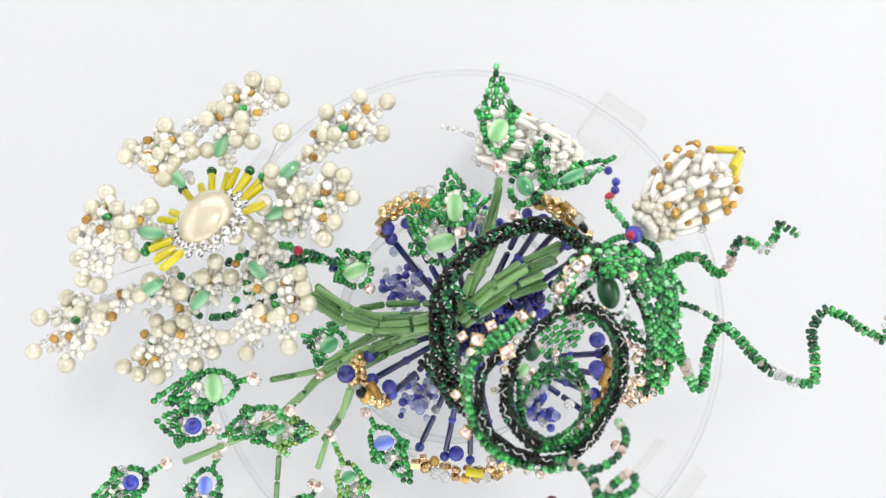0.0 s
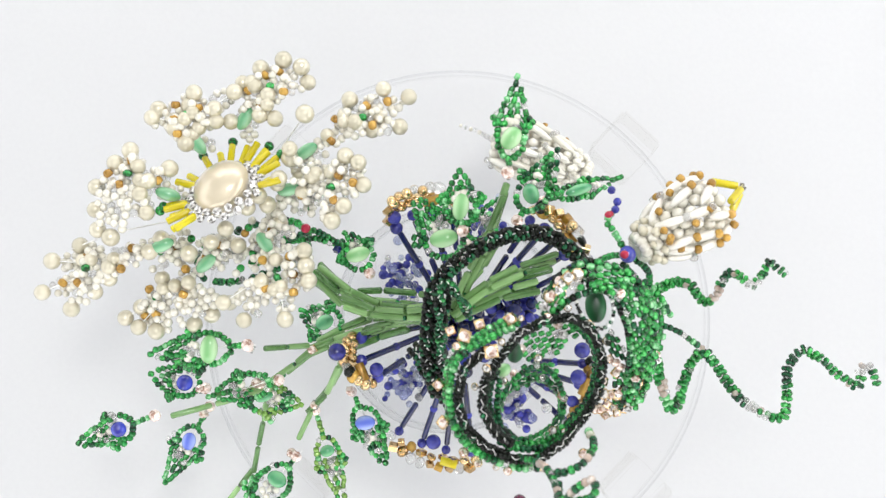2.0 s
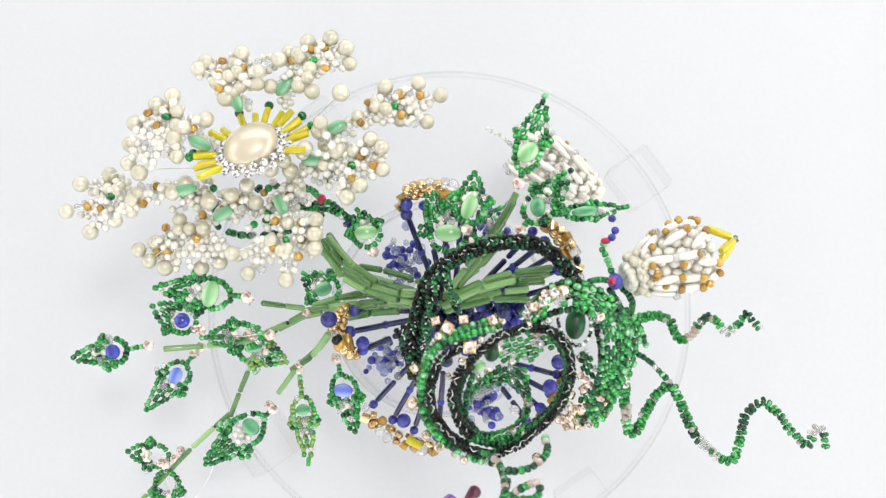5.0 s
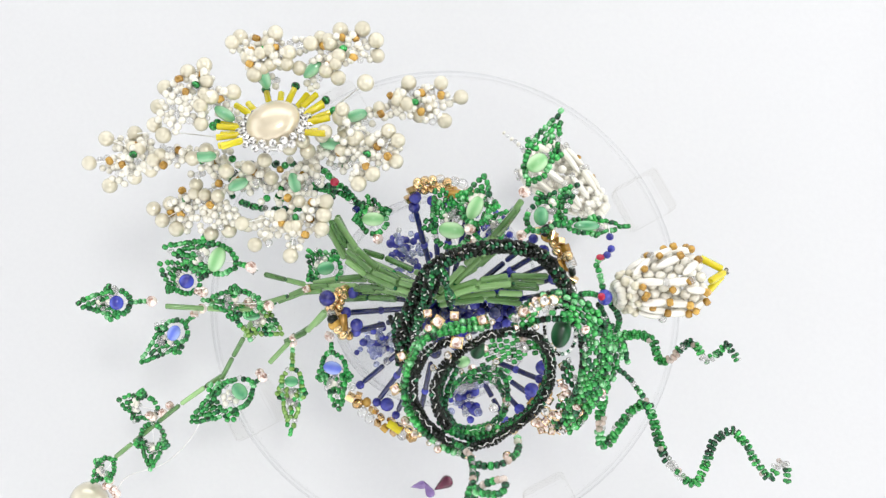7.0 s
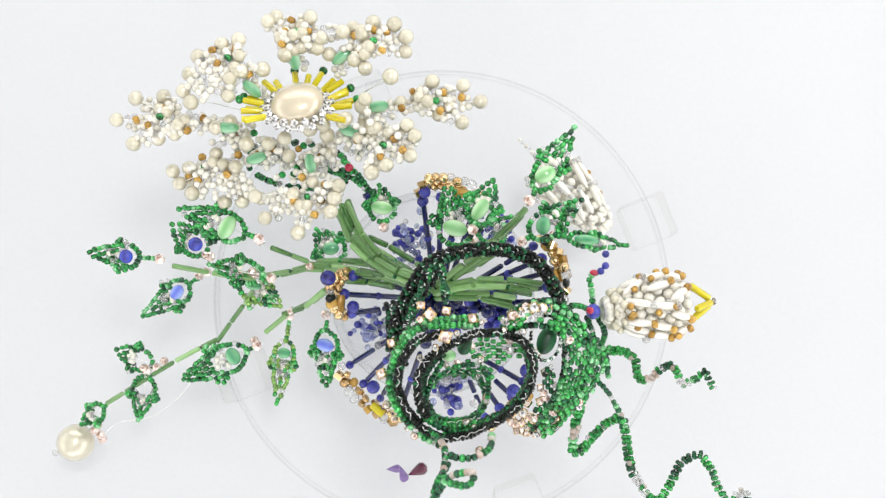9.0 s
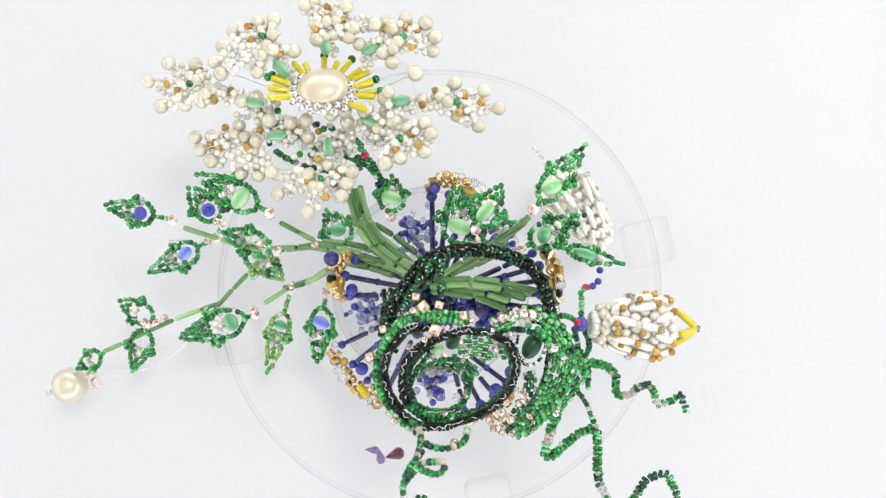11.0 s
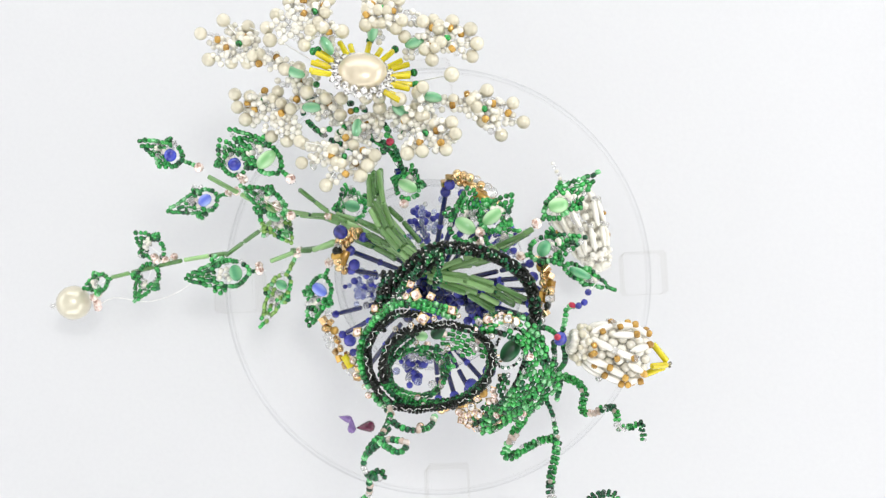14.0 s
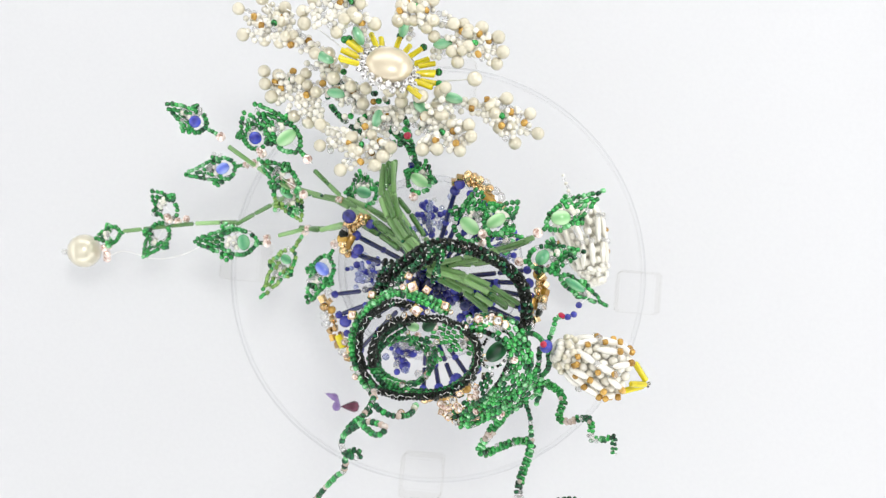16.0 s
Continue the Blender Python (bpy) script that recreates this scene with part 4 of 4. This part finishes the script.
def scroll():
    """The high coiled scroll: black rope rings, green bead bands and gold-set stones."""
    root = thing("bead_scroll", "coiled scroll of black rope and green seed-bead bands", "ornament")
    ring = Beads()
    spiral = [(0.0109, -0.0102, 0.1453), (0.0055, -0.0120, 0.1461), (0.0019, -0.0166, 0.1460), (0.0001, -0.0228, 0.1451), (0.0014, -0.0291, 0.1436), (0.0048, -0.0341, 0.1420), (0.0093, -0.0381, 0.1403), (0.0149, -0.0399, 0.1388), (0.0215, -0.0384, 0.1378), (0.0271, -0.0350, 0.1373), (0.0327, -0.0310, 0.1369), (0.0367, -0.0255, 0.1372), (0.0386, -0.0191, 0.1380), (0.0377, -0.0135, 0.1392), (0.0350, -0.0096, 0.1405), (0.0304, -0.0077, 0.1418), (0.0249, -0.0077, 0.1429), (0.0195, -0.0092, 0.1438), (0.0149, -0.0122, 0.1441), (0.0108, -0.0150, 0.1444), (0.0077, -0.0185, 0.1444), (0.0058, -0.0236, 0.1438), (0.0065, -0.0292, 0.1426), (0.0094, -0.0341, 0.1410)]
    rope(ring, spiral, 0.00074, 3, 0.00080, [(BLACK, 9), (DEEP, 0.8)], 1.3, False)
    part("black_rope", ring, root, "black bead rope wound in a spiral")
    lacing = Beads()
    zigzag(lacing, spiral, 0.0010, 0.0016)
    part("lacing", lacing, root, "bright silver wire lacing", "stuff")
    band = Loose(root, "band_bead")
    for k in range(3):
        strand(band, [vec(p) + vec((-0.0002, 0.0010, -0.0015)) * k for p in [(0.0205, -0.0061, 0.1431), (0.0156, -0.0069, 0.1440), (0.0109, -0.0077, 0.1448), (0.0059, -0.0088, 0.1456), (0.0025, -0.0108, 0.1459), (0.0003, -0.0145, 0.1457), (-0.0014, -0.0189, 0.1452), (-0.0024, -0.0236, 0.1444), (-0.0017, -0.0287, 0.1433), (0.0007, -0.0332, 0.1420), (0.0045, -0.0372, 0.1404), (0.0092, -0.0405, 0.1389), (0.0139, -0.0423, 0.1376)]], 0.00112, [(BRIGHT, 3), (GREEN, 4), (DEEP, 1), (SPARK, 1.2), (CLEAR, 0.4)], 0.18)
    for lower, out, mix in ((0.0030, -0.0004, [(BRIGHT, 2), (GREEN, 3), (DEEP, 2)]), (0.0052, -0.0008, [(GREEN, 3), (DEEP, 4)]), (0.0074, -0.0013, [(GREEN, 2), (DEEP, 5)])):
        strand(band, [spread(p, out, lower) for p in spiral[7:15]], 0.00112, mix, 0.1)
        strand(band, [spread(p, out, lower) for p in spiral[19:24]], 0.00105, [(DEEP, 3), (BLACK, 2)], 0.1)
    coil = Loose(root, "coil_bead")
    turn = [(0.0086, -0.0260, 0.1307), (0.0100, -0.0234, 0.1309), (0.0129, -0.0214, 0.1307), (0.0173, -0.0206, 0.1300), (0.0217, -0.0212, 0.1291), (0.0246, -0.0245, 0.1279), (0.0256, -0.0281, 0.1270), (0.0246, -0.0319, 0.1265), (0.0222, -0.0344, 0.1265), (0.0188, -0.0355, 0.1270), (0.0147, -0.0360, 0.1277), (0.0108, -0.0354, 0.1286), (0.0079, -0.0334, 0.1295)]
    for lower, out, mix in ((0.0, 0.0, [(DEEP, 3), (GREEN, 4), (CLEAR, 0.4)]), (0.0020, -0.0003, [(BRIGHT, 3), (GREEN, 4)]), (0.0040, -0.0006, [(GREEN, 4), (DEEP, 2)])):
        strand(coil, [spread(p, out, lower) for p in (turn if lower < 0.003 else turn[:9])], 0.00098, mix, 0.12)
    strand(coil, [(0.0117, -0.0184, 0.1376), (0.0097, -0.0224, 0.1372), (0.0087, -0.0264, 0.1366), (0.0082, -0.0313, 0.1358), (0.0080, -0.0361, 0.1350)], 0.0009, [(DEEP, 4), (GREEN, 2)])
    strand(coil, [(0.0154, -0.0193, 0.1356), (0.0183, -0.0183, 0.1352), (0.0223, -0.0180, 0.1345), (0.0250, -0.0206, 0.1335), (0.0260, -0.0242, 0.1326), (0.0260, -0.0283, 0.1319)], 0.0009, [(DEEP, 2), (GREEN, 3), (CLEAR, 0.5)])
    strand(coil, [(0.0069, -0.0332, 0.1377), (0.0103, -0.0360, 0.1365), (0.0147, -0.0378, 0.1353), (0.0195, -0.0382, 0.1343), (0.0243, -0.0366, 0.1336), (0.0271, -0.0337, 0.1336)], 0.00105, [(DEEP, 3), (GREEN, 4)])
    strand(coil, [(0.0101, -0.0349, 0.1337), (0.0149, -0.0368, 0.1325), (0.0201, -0.0365, 0.1315), (0.0246, -0.0348, 0.1309)], 0.0010, [(BRIGHT, 2), (GREEN, 4)])
    lacing = Beads()
    zigzag(lacing, turn, 0.0007, 0.0012)
    part("lacing", lacing, root, "bright silver wire lacing", "stuff")
    for at, size, mats in (((0.0078, -0.0046, 0.1501), 0.0022, [(PINKST, 1)]), ((0.0047, -0.0023, 0.1502), 0.0017, [(PINKST, 1)]), ((0.0115, -0.0038, 0.1495), 0.0017, [(PINKST, 1)]),
                           ((0.0047, -0.0069, 0.1493), 0.0015, [(PINKST, 1)]), ((0.0119, -0.0104, 0.1491), 0.0023, [(PINKST, 1)]), ((0.0156, -0.0092, 0.1476), 0.0013, [(STONE, 1)]),
                           ((0.0104, -0.0135, 0.1478), 0.0014, [(STONE, 1)]), ((0.0188, -0.0038, 0.1460), 0.0019, [(PINKST, 1)]), ((0.0216, -0.0053, 0.1451), 0.0013, [(STONE, 1)]),
                           ((-0.0031, -0.0142, 0.1454), 0.0018, [(PINKST, 1)]), ((-0.0054, -0.0240, 0.1440), 0.0017, [(PINKST, 1)]), ((-0.0021, -0.0325, 0.1407), 0.0016, [(PINKST, 1)]),
                           ((0.0320, -0.0034, 0.1413), 0.0020, [(PINKST, 1)]), ((0.0284, -0.0064, 0.1425), 0.0015, [(PINKST, 1)]), ((0.0334, -0.0060, 0.1415), 0.0015, [(STONE, 1)]),
                           ((0.0056, -0.0176, 0.1420), 0.0012, [(STONE, 1)]), ((0.0054, -0.0238, 0.1408), 0.0013, [(STONE, 1)]), ((0.0061, -0.0289, 0.1397), 0.0013, [(STONE, 1)]),
                           ((0.0232, -0.0160, 0.1377), 0.0015, [(STONE, 1)]), ((0.0126, -0.0189, 0.1373), 0.0014, [(STONE, 1)]), ((0.0256, -0.0273, 0.1301), 0.0014, [(PINKST, 1)]),
                           ((0.0211, -0.0351, 0.1316), 0.0015, [(STONE, 1)]), ((0.0237, -0.0366, 0.1337), 0.0013, [(STONE, 1)]), ((0.0071, -0.0398, 0.1404), 0.0014, [(PINKST, 1)]),
                           ((0.0154, -0.0425, 0.1422), 0.0017, [(STONE, 1)]), ((0.0259, -0.0415, 0.1422), 0.0015, [(PINKST, 1)]), ((0.0001, -0.0363, 0.1385), 0.0014, [(PINKST, 1)]),
                           ((0.0036, -0.0391, 0.1373), 0.0013, [(STONE, 1)])):
        stones_along([at, (at[0] + 0.0001, at[1], at[2])], 1, mats, root, size * 0.86, size > 0.0016)
    patch = Beads()
    net(patch, [(0.0202, -0.0148, 0.1335), (0.0247, -0.0132, 0.1329), (0.0293, -0.0126, 0.1321), (0.0337, -0.0121, 0.1314)], 0.0044, 8, 0.00092, [(BRIGHT, 4), (GREEN, 3), (CLEAR, 0.8)], 0.001, 0.05, root)
    net(patch, [(0.0133, -0.0217, 0.1256), (0.0179, -0.0204, 0.1249), (0.0229, -0.0201, 0.1240), (0.0259, -0.0218, 0.1232)], 0.0028, 8, 0.00092, [(BRIGHT, 2), (GREEN, 4)], 0.001, 0.03, root)
    part("net_patch", patch, root, "netted green seed beads")
    piece("glass_stone", SMOOTH, CAB_DARK, (0.0177, -0.0129, 0.1344), (0.6, 1, 0.1), (0.0022, 0.0020, 0.0027), root, "dark green glass stone")
    piece("glass_stone", SMOOTH, CAB_LIGHT, (0.0134, -0.0162, 0.1356), (0.9, 0.3, 0.1), (0.0017, 0.0016, 0.0021), root, "pale green glass stone")
    tail = Loose(root, "tail_bead")
    mix = [(DEEP, 5), (GREEN, 3), (SPARK, 0.7), (CLEAR, 1), (CHAMP, 0.8)]
    strand(tail, [(0.0104, -0.0381, 0.1400), (0.0152, -0.0405, 0.1460), (0.0167, -0.0431, 0.1520), (0.0172, -0.0465, 0.1580), (0.0183, -0.0494, 0.1600)], 0.0010, mix)
    strand(tail, [(0.0170, -0.0428, 0.1520), (0.0216, -0.0431, 0.1540), (0.0264, -0.0417, 0.1540), (0.0291, -0.0392, 0.1500), (0.0288, -0.0366, 0.1460)], 0.0011, mix)
    strand(tail, [(0.0155, -0.0546, 0.1580), (0.0196, -0.0473, 0.1620), (0.0256, -0.0450, 0.1660), (0.0248, -0.0484, 0.1660), (0.0199, -0.0491, 0.1630)], 0.0011, mix)
    strand(tail, [(0.0179, -0.0457, 0.1520), (0.0155, -0.0517, 0.1570), (0.0157, -0.0573, 0.1570), (0.0187, -0.0607, 0.1540), (0.0230, -0.0598, 0.1520), (0.0210, -0.0581, 0.1520), (0.0190, -0.0611, 0.1520), (0.0205, -0.0666, 0.1460), (0.0189, -0.0722, 0.1400), (0.0176, -0.0785, 0.1340), (0.0165, -0.0853, 0.1280)], 0.00105, mix)


def rope_arch():
    root = thing("rope_arch", "arched dark green and black bead rope over the stems", "ornament")
    b = Beads()
    mix = [(BLACK, 6), (DEEP, 3)]
    rope(b, [(-0.0089, -0.0176, 0.0920), (-0.0069, -0.0065, 0.1040), (-0.0022, 0.0041, 0.1120), (0.0029, 0.0117, 0.1160), (0.0142, 0.0169, 0.1160), (0.0263, 0.0185, 0.1120), (0.0368, 0.0157, 0.1060), (0.0442, 0.0062, 0.0980), (0.0466, -0.0046, 0.0900)], 0.00088, 5, 0.0017, mix, 1.6)
    part("rope", b, root)
    loops = Beads()
    rope(loops, [(-0.0031, -0.0082, 0.1080), (0.0008, 0.0021, 0.1180), (0.0042, 0.0109, 0.1220), (0.0075, 0.0072, 0.1200), (0.0087, 0.0005, 0.1120)], 0.0008, 2, 0.0010, [(DEEP, 4), (BLACK, 2), (GREEN, 1)])
    rope(loops, [(-0.0105, -0.0028, 0.0980), (-0.0083, -0.0176, 0.0920), (-0.0048, -0.0232, 0.0900)], 0.0009, 3, 0.0016, mix)
    rope(loops, [(-0.0050, -0.0180, 0.0950), (-0.0030, -0.0070, 0.1060), (0.0010, 0.0030, 0.1130), (0.0060, 0.0110, 0.1150)], 0.00088, 4, 0.0015, mix)
    part("loop", loops, root, "thin dark bead loop")


def net_leaf():
    root = thing("netted_leaf", "large curved leaf of netted green seed beads and rhinestones", "leaf")
    mix = [(BRIGHT, 4), (GREEN, 4), (DEEP, 1.4), (SPARK, 1.6), (CLEAR, 0.4)]
    spine = [(0.0288, -0.0051, 0.1380), (0.0352, -0.0009, 0.1420), (0.0438, -0.0009, 0.1420), (0.0504, -0.0080, 0.1360), (0.0510, -0.0196, 0.1260), (0.0476, -0.0305, 0.1120), (0.0445, -0.0374, 0.1020)]
    b = Beads()
    net(b, spine, 0.0040, 5, 0.00108, mix, 0.0016, 0.035, root)
    part("leaf_blade", b, root)
    b = Beads()
    net(b, [(0.0598, -0.0082, 0.1120), (0.0564, -0.0186, 0.1100), (0.0506, -0.0302, 0.1040)], 0.0030, 5, 0.00104, mix, 0.0012, 0.05, root)
    net(b, [(0.0560, -0.0060, 0.1200), (0.0555, -0.0150, 0.1160), (0.0530, -0.0240, 0.1100)], 0.0020, 3, 0.00104, mix, 0.0008, 0.05, root)
    net(b, [(0.0429, -0.0164, 0.1180), (0.0440, -0.0250, 0.1120), (0.0408, -0.0352, 0.1020)], 0.0024, 4, 0.00104, [(DEEP, 3), (GREEN, 3), (BLACK, 1.5), (CLEAR, 1)], 0.001, 0.08, root)
    part("leaf_lobe", b, root)
    edge = Loose(root, "edge_bead")
    for side, low in ((0.0036, 0.0010), (-0.0036, 0.0014)):
        strand(edge, [vec(p) + vec((side * (0.2 if k < 3 else 1.0), side * (1.0 if k < 3 else 0.2), -low)) for k, p in enumerate(spine)], 0.0010, [(DEEP, 5), (BLACK, 2), (GREEN, 2)])
    for at in ((0.0396, -0.0123, 0.1220), (0.0421, -0.0182, 0.1180), (0.0415, -0.0228, 0.1150), (0.0425, -0.0274, 0.1120), (0.0381, -0.0292, 0.1100), (0.0410, -0.0334, 0.1070), (0.0375, -0.0357, 0.1050), (0.0396, -0.0385, 0.1030), (0.0365, -0.0390, 0.1030), (0.0435, -0.0371, 0.1040)):
        stones_along([at, (at[0] + 0.0001, at[1], at[2])], 1, [(STONE, 1), (PINKST, 2)], root, 0.0014, True)
    piece("glass_stone", SMOOTH, CAB_DARK, (0.0414, -0.0080, 0.1340), (0.25, 1, 0.1), (0.0028, 0.0022, 0.0044), root, "large dark green glass stone")
    edge = Beads()
    rope(edge, ellipse((0.0410, -0.0072, 0.1400), 0.0044, 0.0066, (0, 0), 0, 360), 0.0006, 1, 0.0001, [(BLACK, 1), (SILVER, 1), (DEEP, 2)])
    part("stone_rim", edge, root, "dark bead rim")
    stones_along([(0.0339, -0.0359, 0.1000), (0.0402, -0.0387, 0.0980), (0.0464, -0.0353, 0.1000), (0.0506, -0.0302, 0.1040)], 14, [(PINKST, 3), (STONE, 2)], root, 0.0018, True)
    stones_along([(0.0365, -0.0328, 0.1060), (0.0435, -0.0336, 0.1060), (0.0486, -0.0272, 0.1100)], 8, [(PINKST, 3), (STONE, 2)], root, 0.0017, True)
    stones_along([(0.0398, 0.0017, 0.1450), (0.0359, 0.0006, 0.1450), (0.0304, -0.0025, 0.1410)], 5, [(PINKST, 3), (STONE, 2)], root, 0.0020, True)


def tendril(points, r, choices, strands=2, label="wavy tendril of green and clear seed beads"):
    root = thing("bead_tendril", label, "tendril", "beaded tendrils")
    b = Loose(root)
    path = smooth_path(points, r * 1.5)
    n = len(path)
    run, mat = 0, choices[0][0]
    for i, p in enumerate(path):
        t = unit(path[min(i + 1, n - 1)] - path[max(i - 1, 0)])
        side = unit(np.cross(t, (0, 0, 1)))
        up = np.cross(side, t)
        k = 1 - 0.30 * i / n
        if run <= 0:
            run, mat = rnd.randint(1, 4), pick(choices)
        run -= 1
        for s in range(strands):
            a = 2 * math.pi * s / strands + 0.5 * i
            o = (side * math.cos(a) + up * math.sin(a)) * r * (0.8 if strands > 1 else 0)
            b.add(SEED, p + o * k + vec([rnd.uniform(-1, 1) for _ in range(3)]) * r * 0.22, t + side * rnd.uniform(-0.4, 0.4) + up * rnd.uniform(-0.4, 0.4), r * k * rnd.uniform(0.94, 1.12), 1.5 * r * k, mat if rnd.random() < 0.75 else pick(choices), rnd.uniform(0, 6))
    w = Beads()
    wire(w, points, 0.0002)
    part("wire", w, root, "thin silver wire", "stuff")
    return root


def right_tangle():
    """Green beads that tie the pearl bud and the tendrils to the bouquet."""
    root = thing("bead_tangle", "tangle of green bead strands with a striped glass bead", "ornament")
    b = Loose(root)
    mix = [(GREEN, 3), (DEEP, 4), (SPARK, 0.8), (CLEAR, 0.6)]
    for pts in (((0.0548, 0.0028, 0.1220), (0.0534, 0.0086, 0.1240), (0.0523, 0.0123, 0.1240), (0.0541, 0.0143, 0.1240)),
                ((0.0558, 0.0020, 0.1200), (0.0597, -0.0039, 0.1140), (0.0587, -0.0100, 0.1040), (0.0617, -0.0145, 0.1000)),
                ((0.0454, 0.0023, 0.1100), (0.0502, 0.0038, 0.1160), (0.0549, 0.0023, 0.1210)),
                ((0.0534, 0.0003, 0.1180), (0.0565, -0.0056, 0.1100), (0.0561, -0.0135, 0.1040), (0.0591, -0.0208, 0.0980)),
                ((0.0601, -0.0190, 0.0980), (0.0646, -0.0230, 0.0970), (0.0682, -0.0280, 0.0960)),
                ((0.0636, -0.0172, 0.0980), (0.0612, -0.0100, 0.1020), (0.0541, -0.0082, 0.1080))):
        strand(b, pts, 0.00105, mix)
    piece("glass_bead", SMOOTH, BLUE, (0.0546, 0.0024, 0.1250), (1, 0, 0.2), (0.0024, 0.0024, 0.0022), root, "blue and pink striped glass bead")
    piece("pink_bead", ROUND, RED, (0.0534, 0.0025, 0.1280), (0, 0, 1), (0.0012, 0.0012, 0.0010), root)
    piece("pink_bead", ROUND, RED, (0.0534, 0.0142, 0.1250), (1, 0, 0), (0.0010, 0.0010, 0.0013), root)
    for p in ((0.0554, 0.0149, 0.1250), (0.0567, 0.0168, 0.1240), (0.0565, 0.0205, 0.1220)):
        piece("blue_bead", ROUND, BLUE, p, (0, 0, 1), (0.0012, 0.0012, 0.0012), root)
    piece("glass_stone", SMOOTH, CAB_GREEN, (0.0524, -0.0056, 0.1120), (0.5, -1, 0), (0.0022, 0.0020, 0.0034), root, "pale green glass stone")
    w = Beads()
    wire(w, [(0.0565, 0.0205, 0.1220), (0.0582, 0.0245, 0.1000), (0.0595, 0.0274, 0.0800)])
    part("wire", w, root)


def tendrils():
    mix = [(BRIGHT, 2.5), (GREEN, 4), (DEEP, 2), (SPARK, 1), (CLEAR, 0.8), (CHAMP, 0.8)]
    tendril([(0.0593, -0.0110, 0.0980), (0.0644, -0.0086, 0.1000), (0.0701, -0.0100, 0.1040), (0.0729, -0.0169, 0.1060), (0.0764, -0.0155, 0.1080), (0.0805, -0.0111, 0.1100), (0.0831, -0.0124, 0.1120), (0.0855, -0.0163, 0.1130), (0.0888, -0.0141, 0.1140), (0.0913, -0.0115, 0.1160), (0.0927, -0.0135, 0.1160), (0.0942, -0.0161, 0.1160)], 0.00100, mix, 3)
    mix = [(BRIGHT, 2), (GREEN, 3), (DEEP, 4), (BLACK, 1.0), (SPARK, 0.8), (CLEAR, 1.6), (CHAMP, 1.1)]
    tendril([(0.0571, -0.0201, 0.0940), (0.0557, -0.0320, 0.0920), (0.0557, -0.0441, 0.0880), (0.0598, -0.0414, 0.0880), (0.0642, -0.0348, 0.0900), (0.0697, -0.0304, 0.0930), (0.0717, -0.0361, 0.0950), (0.0747, -0.0464, 0.0980), (0.0824, -0.0547, 0.1010), (0.0863, -0.0499, 0.1020), (0.0888, -0.0423, 0.1030), (0.0942, -0.0381, 0.1040), (0.0986, -0.0421, 0.1040), (0.1023, -0.0489, 0.1040), (0.1059, -0.0523, 0.1040), (0.1084, -0.0480, 0.1040), (0.1107, -0.0488, 0.1030), (0.1111, -0.0533, 0.1030)], 0.00115, mix, 3)


def drop_pearl():
    root = thing("drop_pearl", "large cream pearl with a rhinestone collar at a spray's end", "pearl")
    piece("pearl_ball", SMOOTH, PEARL, (-0.1366, -0.0731, 0.0340), (1, 0, 0), (0.0074, 0.0074, 0.0074), root)
    for q in ((-0.1282, -0.0666, 0.0380), (-0.1265, -0.0684, 0.0360), (-0.1279, -0.0650, 0.0360), (-0.1260, -0.0703, 0.0340)):
        piece("rhinestone", GEM, PINKST, q, (0.4, 0.2, 1), (0.0018, 0.0018, 0.0018), root)
    piece("end_bead", ROUND, CLEAR, (-0.1442, -0.0782, 0.0340), (1, 0, 0), (0.0014, 0.0014, 0.0014), root)
    w = Beads()
    wire(w, [(-0.1262, -0.0694, 0.0340), (-0.1205, -0.0631, 0.0360), (-0.1073, -0.0587, 0.0380), (-0.0988, -0.0525, 0.0400), (-0.0919, -0.0447, 0.0440), (-0.0877, -0.0373, 0.0500)], 0.00022)
    part("wire", w, root, "loose silver wire", "stuff")


def loose_crystals():
    for at, axis, mat, r, long, label in (((-0.0001, -0.0662, 0.0280), (0.7, 0.45, 0), GARNET, 0.0026, 0.0062, "dark red crystal drop lying on the plate"),
                                          ((-0.0057, -0.0683, 0.0280), (0.4, -0.8, 0), VIOLET, 0.0019, 0.0050, "violet crystal drop lying on the plate"),
                                          ((-0.0095, -0.0668, 0.0280), (1, 0.2, 0), VIOLET, 0.0017, 0.0046, "violet crystal drop lying on the plate")):
        root = thing("crystal_drop", label, "crystal", "loose crystals on the plate")
        b = Beads()
        b.add(lathe([(0.05, -0.5), (0.45, -0.25), (0.9, 0.1), (1.0, 0.25), (0.75, 0.42), (0.2, 0.5)], 10), at, axis, r, long * 1.3, mat)
        part("crystal", b, root)


ground()
stand()
vase()
stems()
blue_flower()
pearl_flower()
rope_arch()
scroll()
net_leaf()
right_tangle()
pearl_bud((0.0568, 0.0028, 0.1220), (0.0919, 0.0105, 0.1140), 0.0112, "white rice-pearl bud with amber beads and yellow tips")
pearl_bud((0.0625, 0.0347, 0.0400), (0.0240, 0.0683, 0.0340), 0.0112, "white rice-pearl bud hanging low over the clear plate", False)
tendrils()
drop_pearl()
loose_crystals()
leaves()


# ---- the turntable ----
AXIS = (0.01849, 0.01553, 0.0)


def turntable(t):
    """The pose of all that stands on the slowly turning plate."""
    return Matrix.Translation(AXIS) @ pose(0, 0, 0, 0, 0, 25.594 - 3.6545 * t) @ Matrix.Translation(AXIS).inverted()


def motions():
    rows = [(0.5 * k, turntable(0.5 * k)) for k in range(33)]
    for ob in [o for o in scene.objects if o.parent is None and o.type in {"EMPTY", "MESH"} and "kind" not in o]:
        walk(ob, rows)


motions()
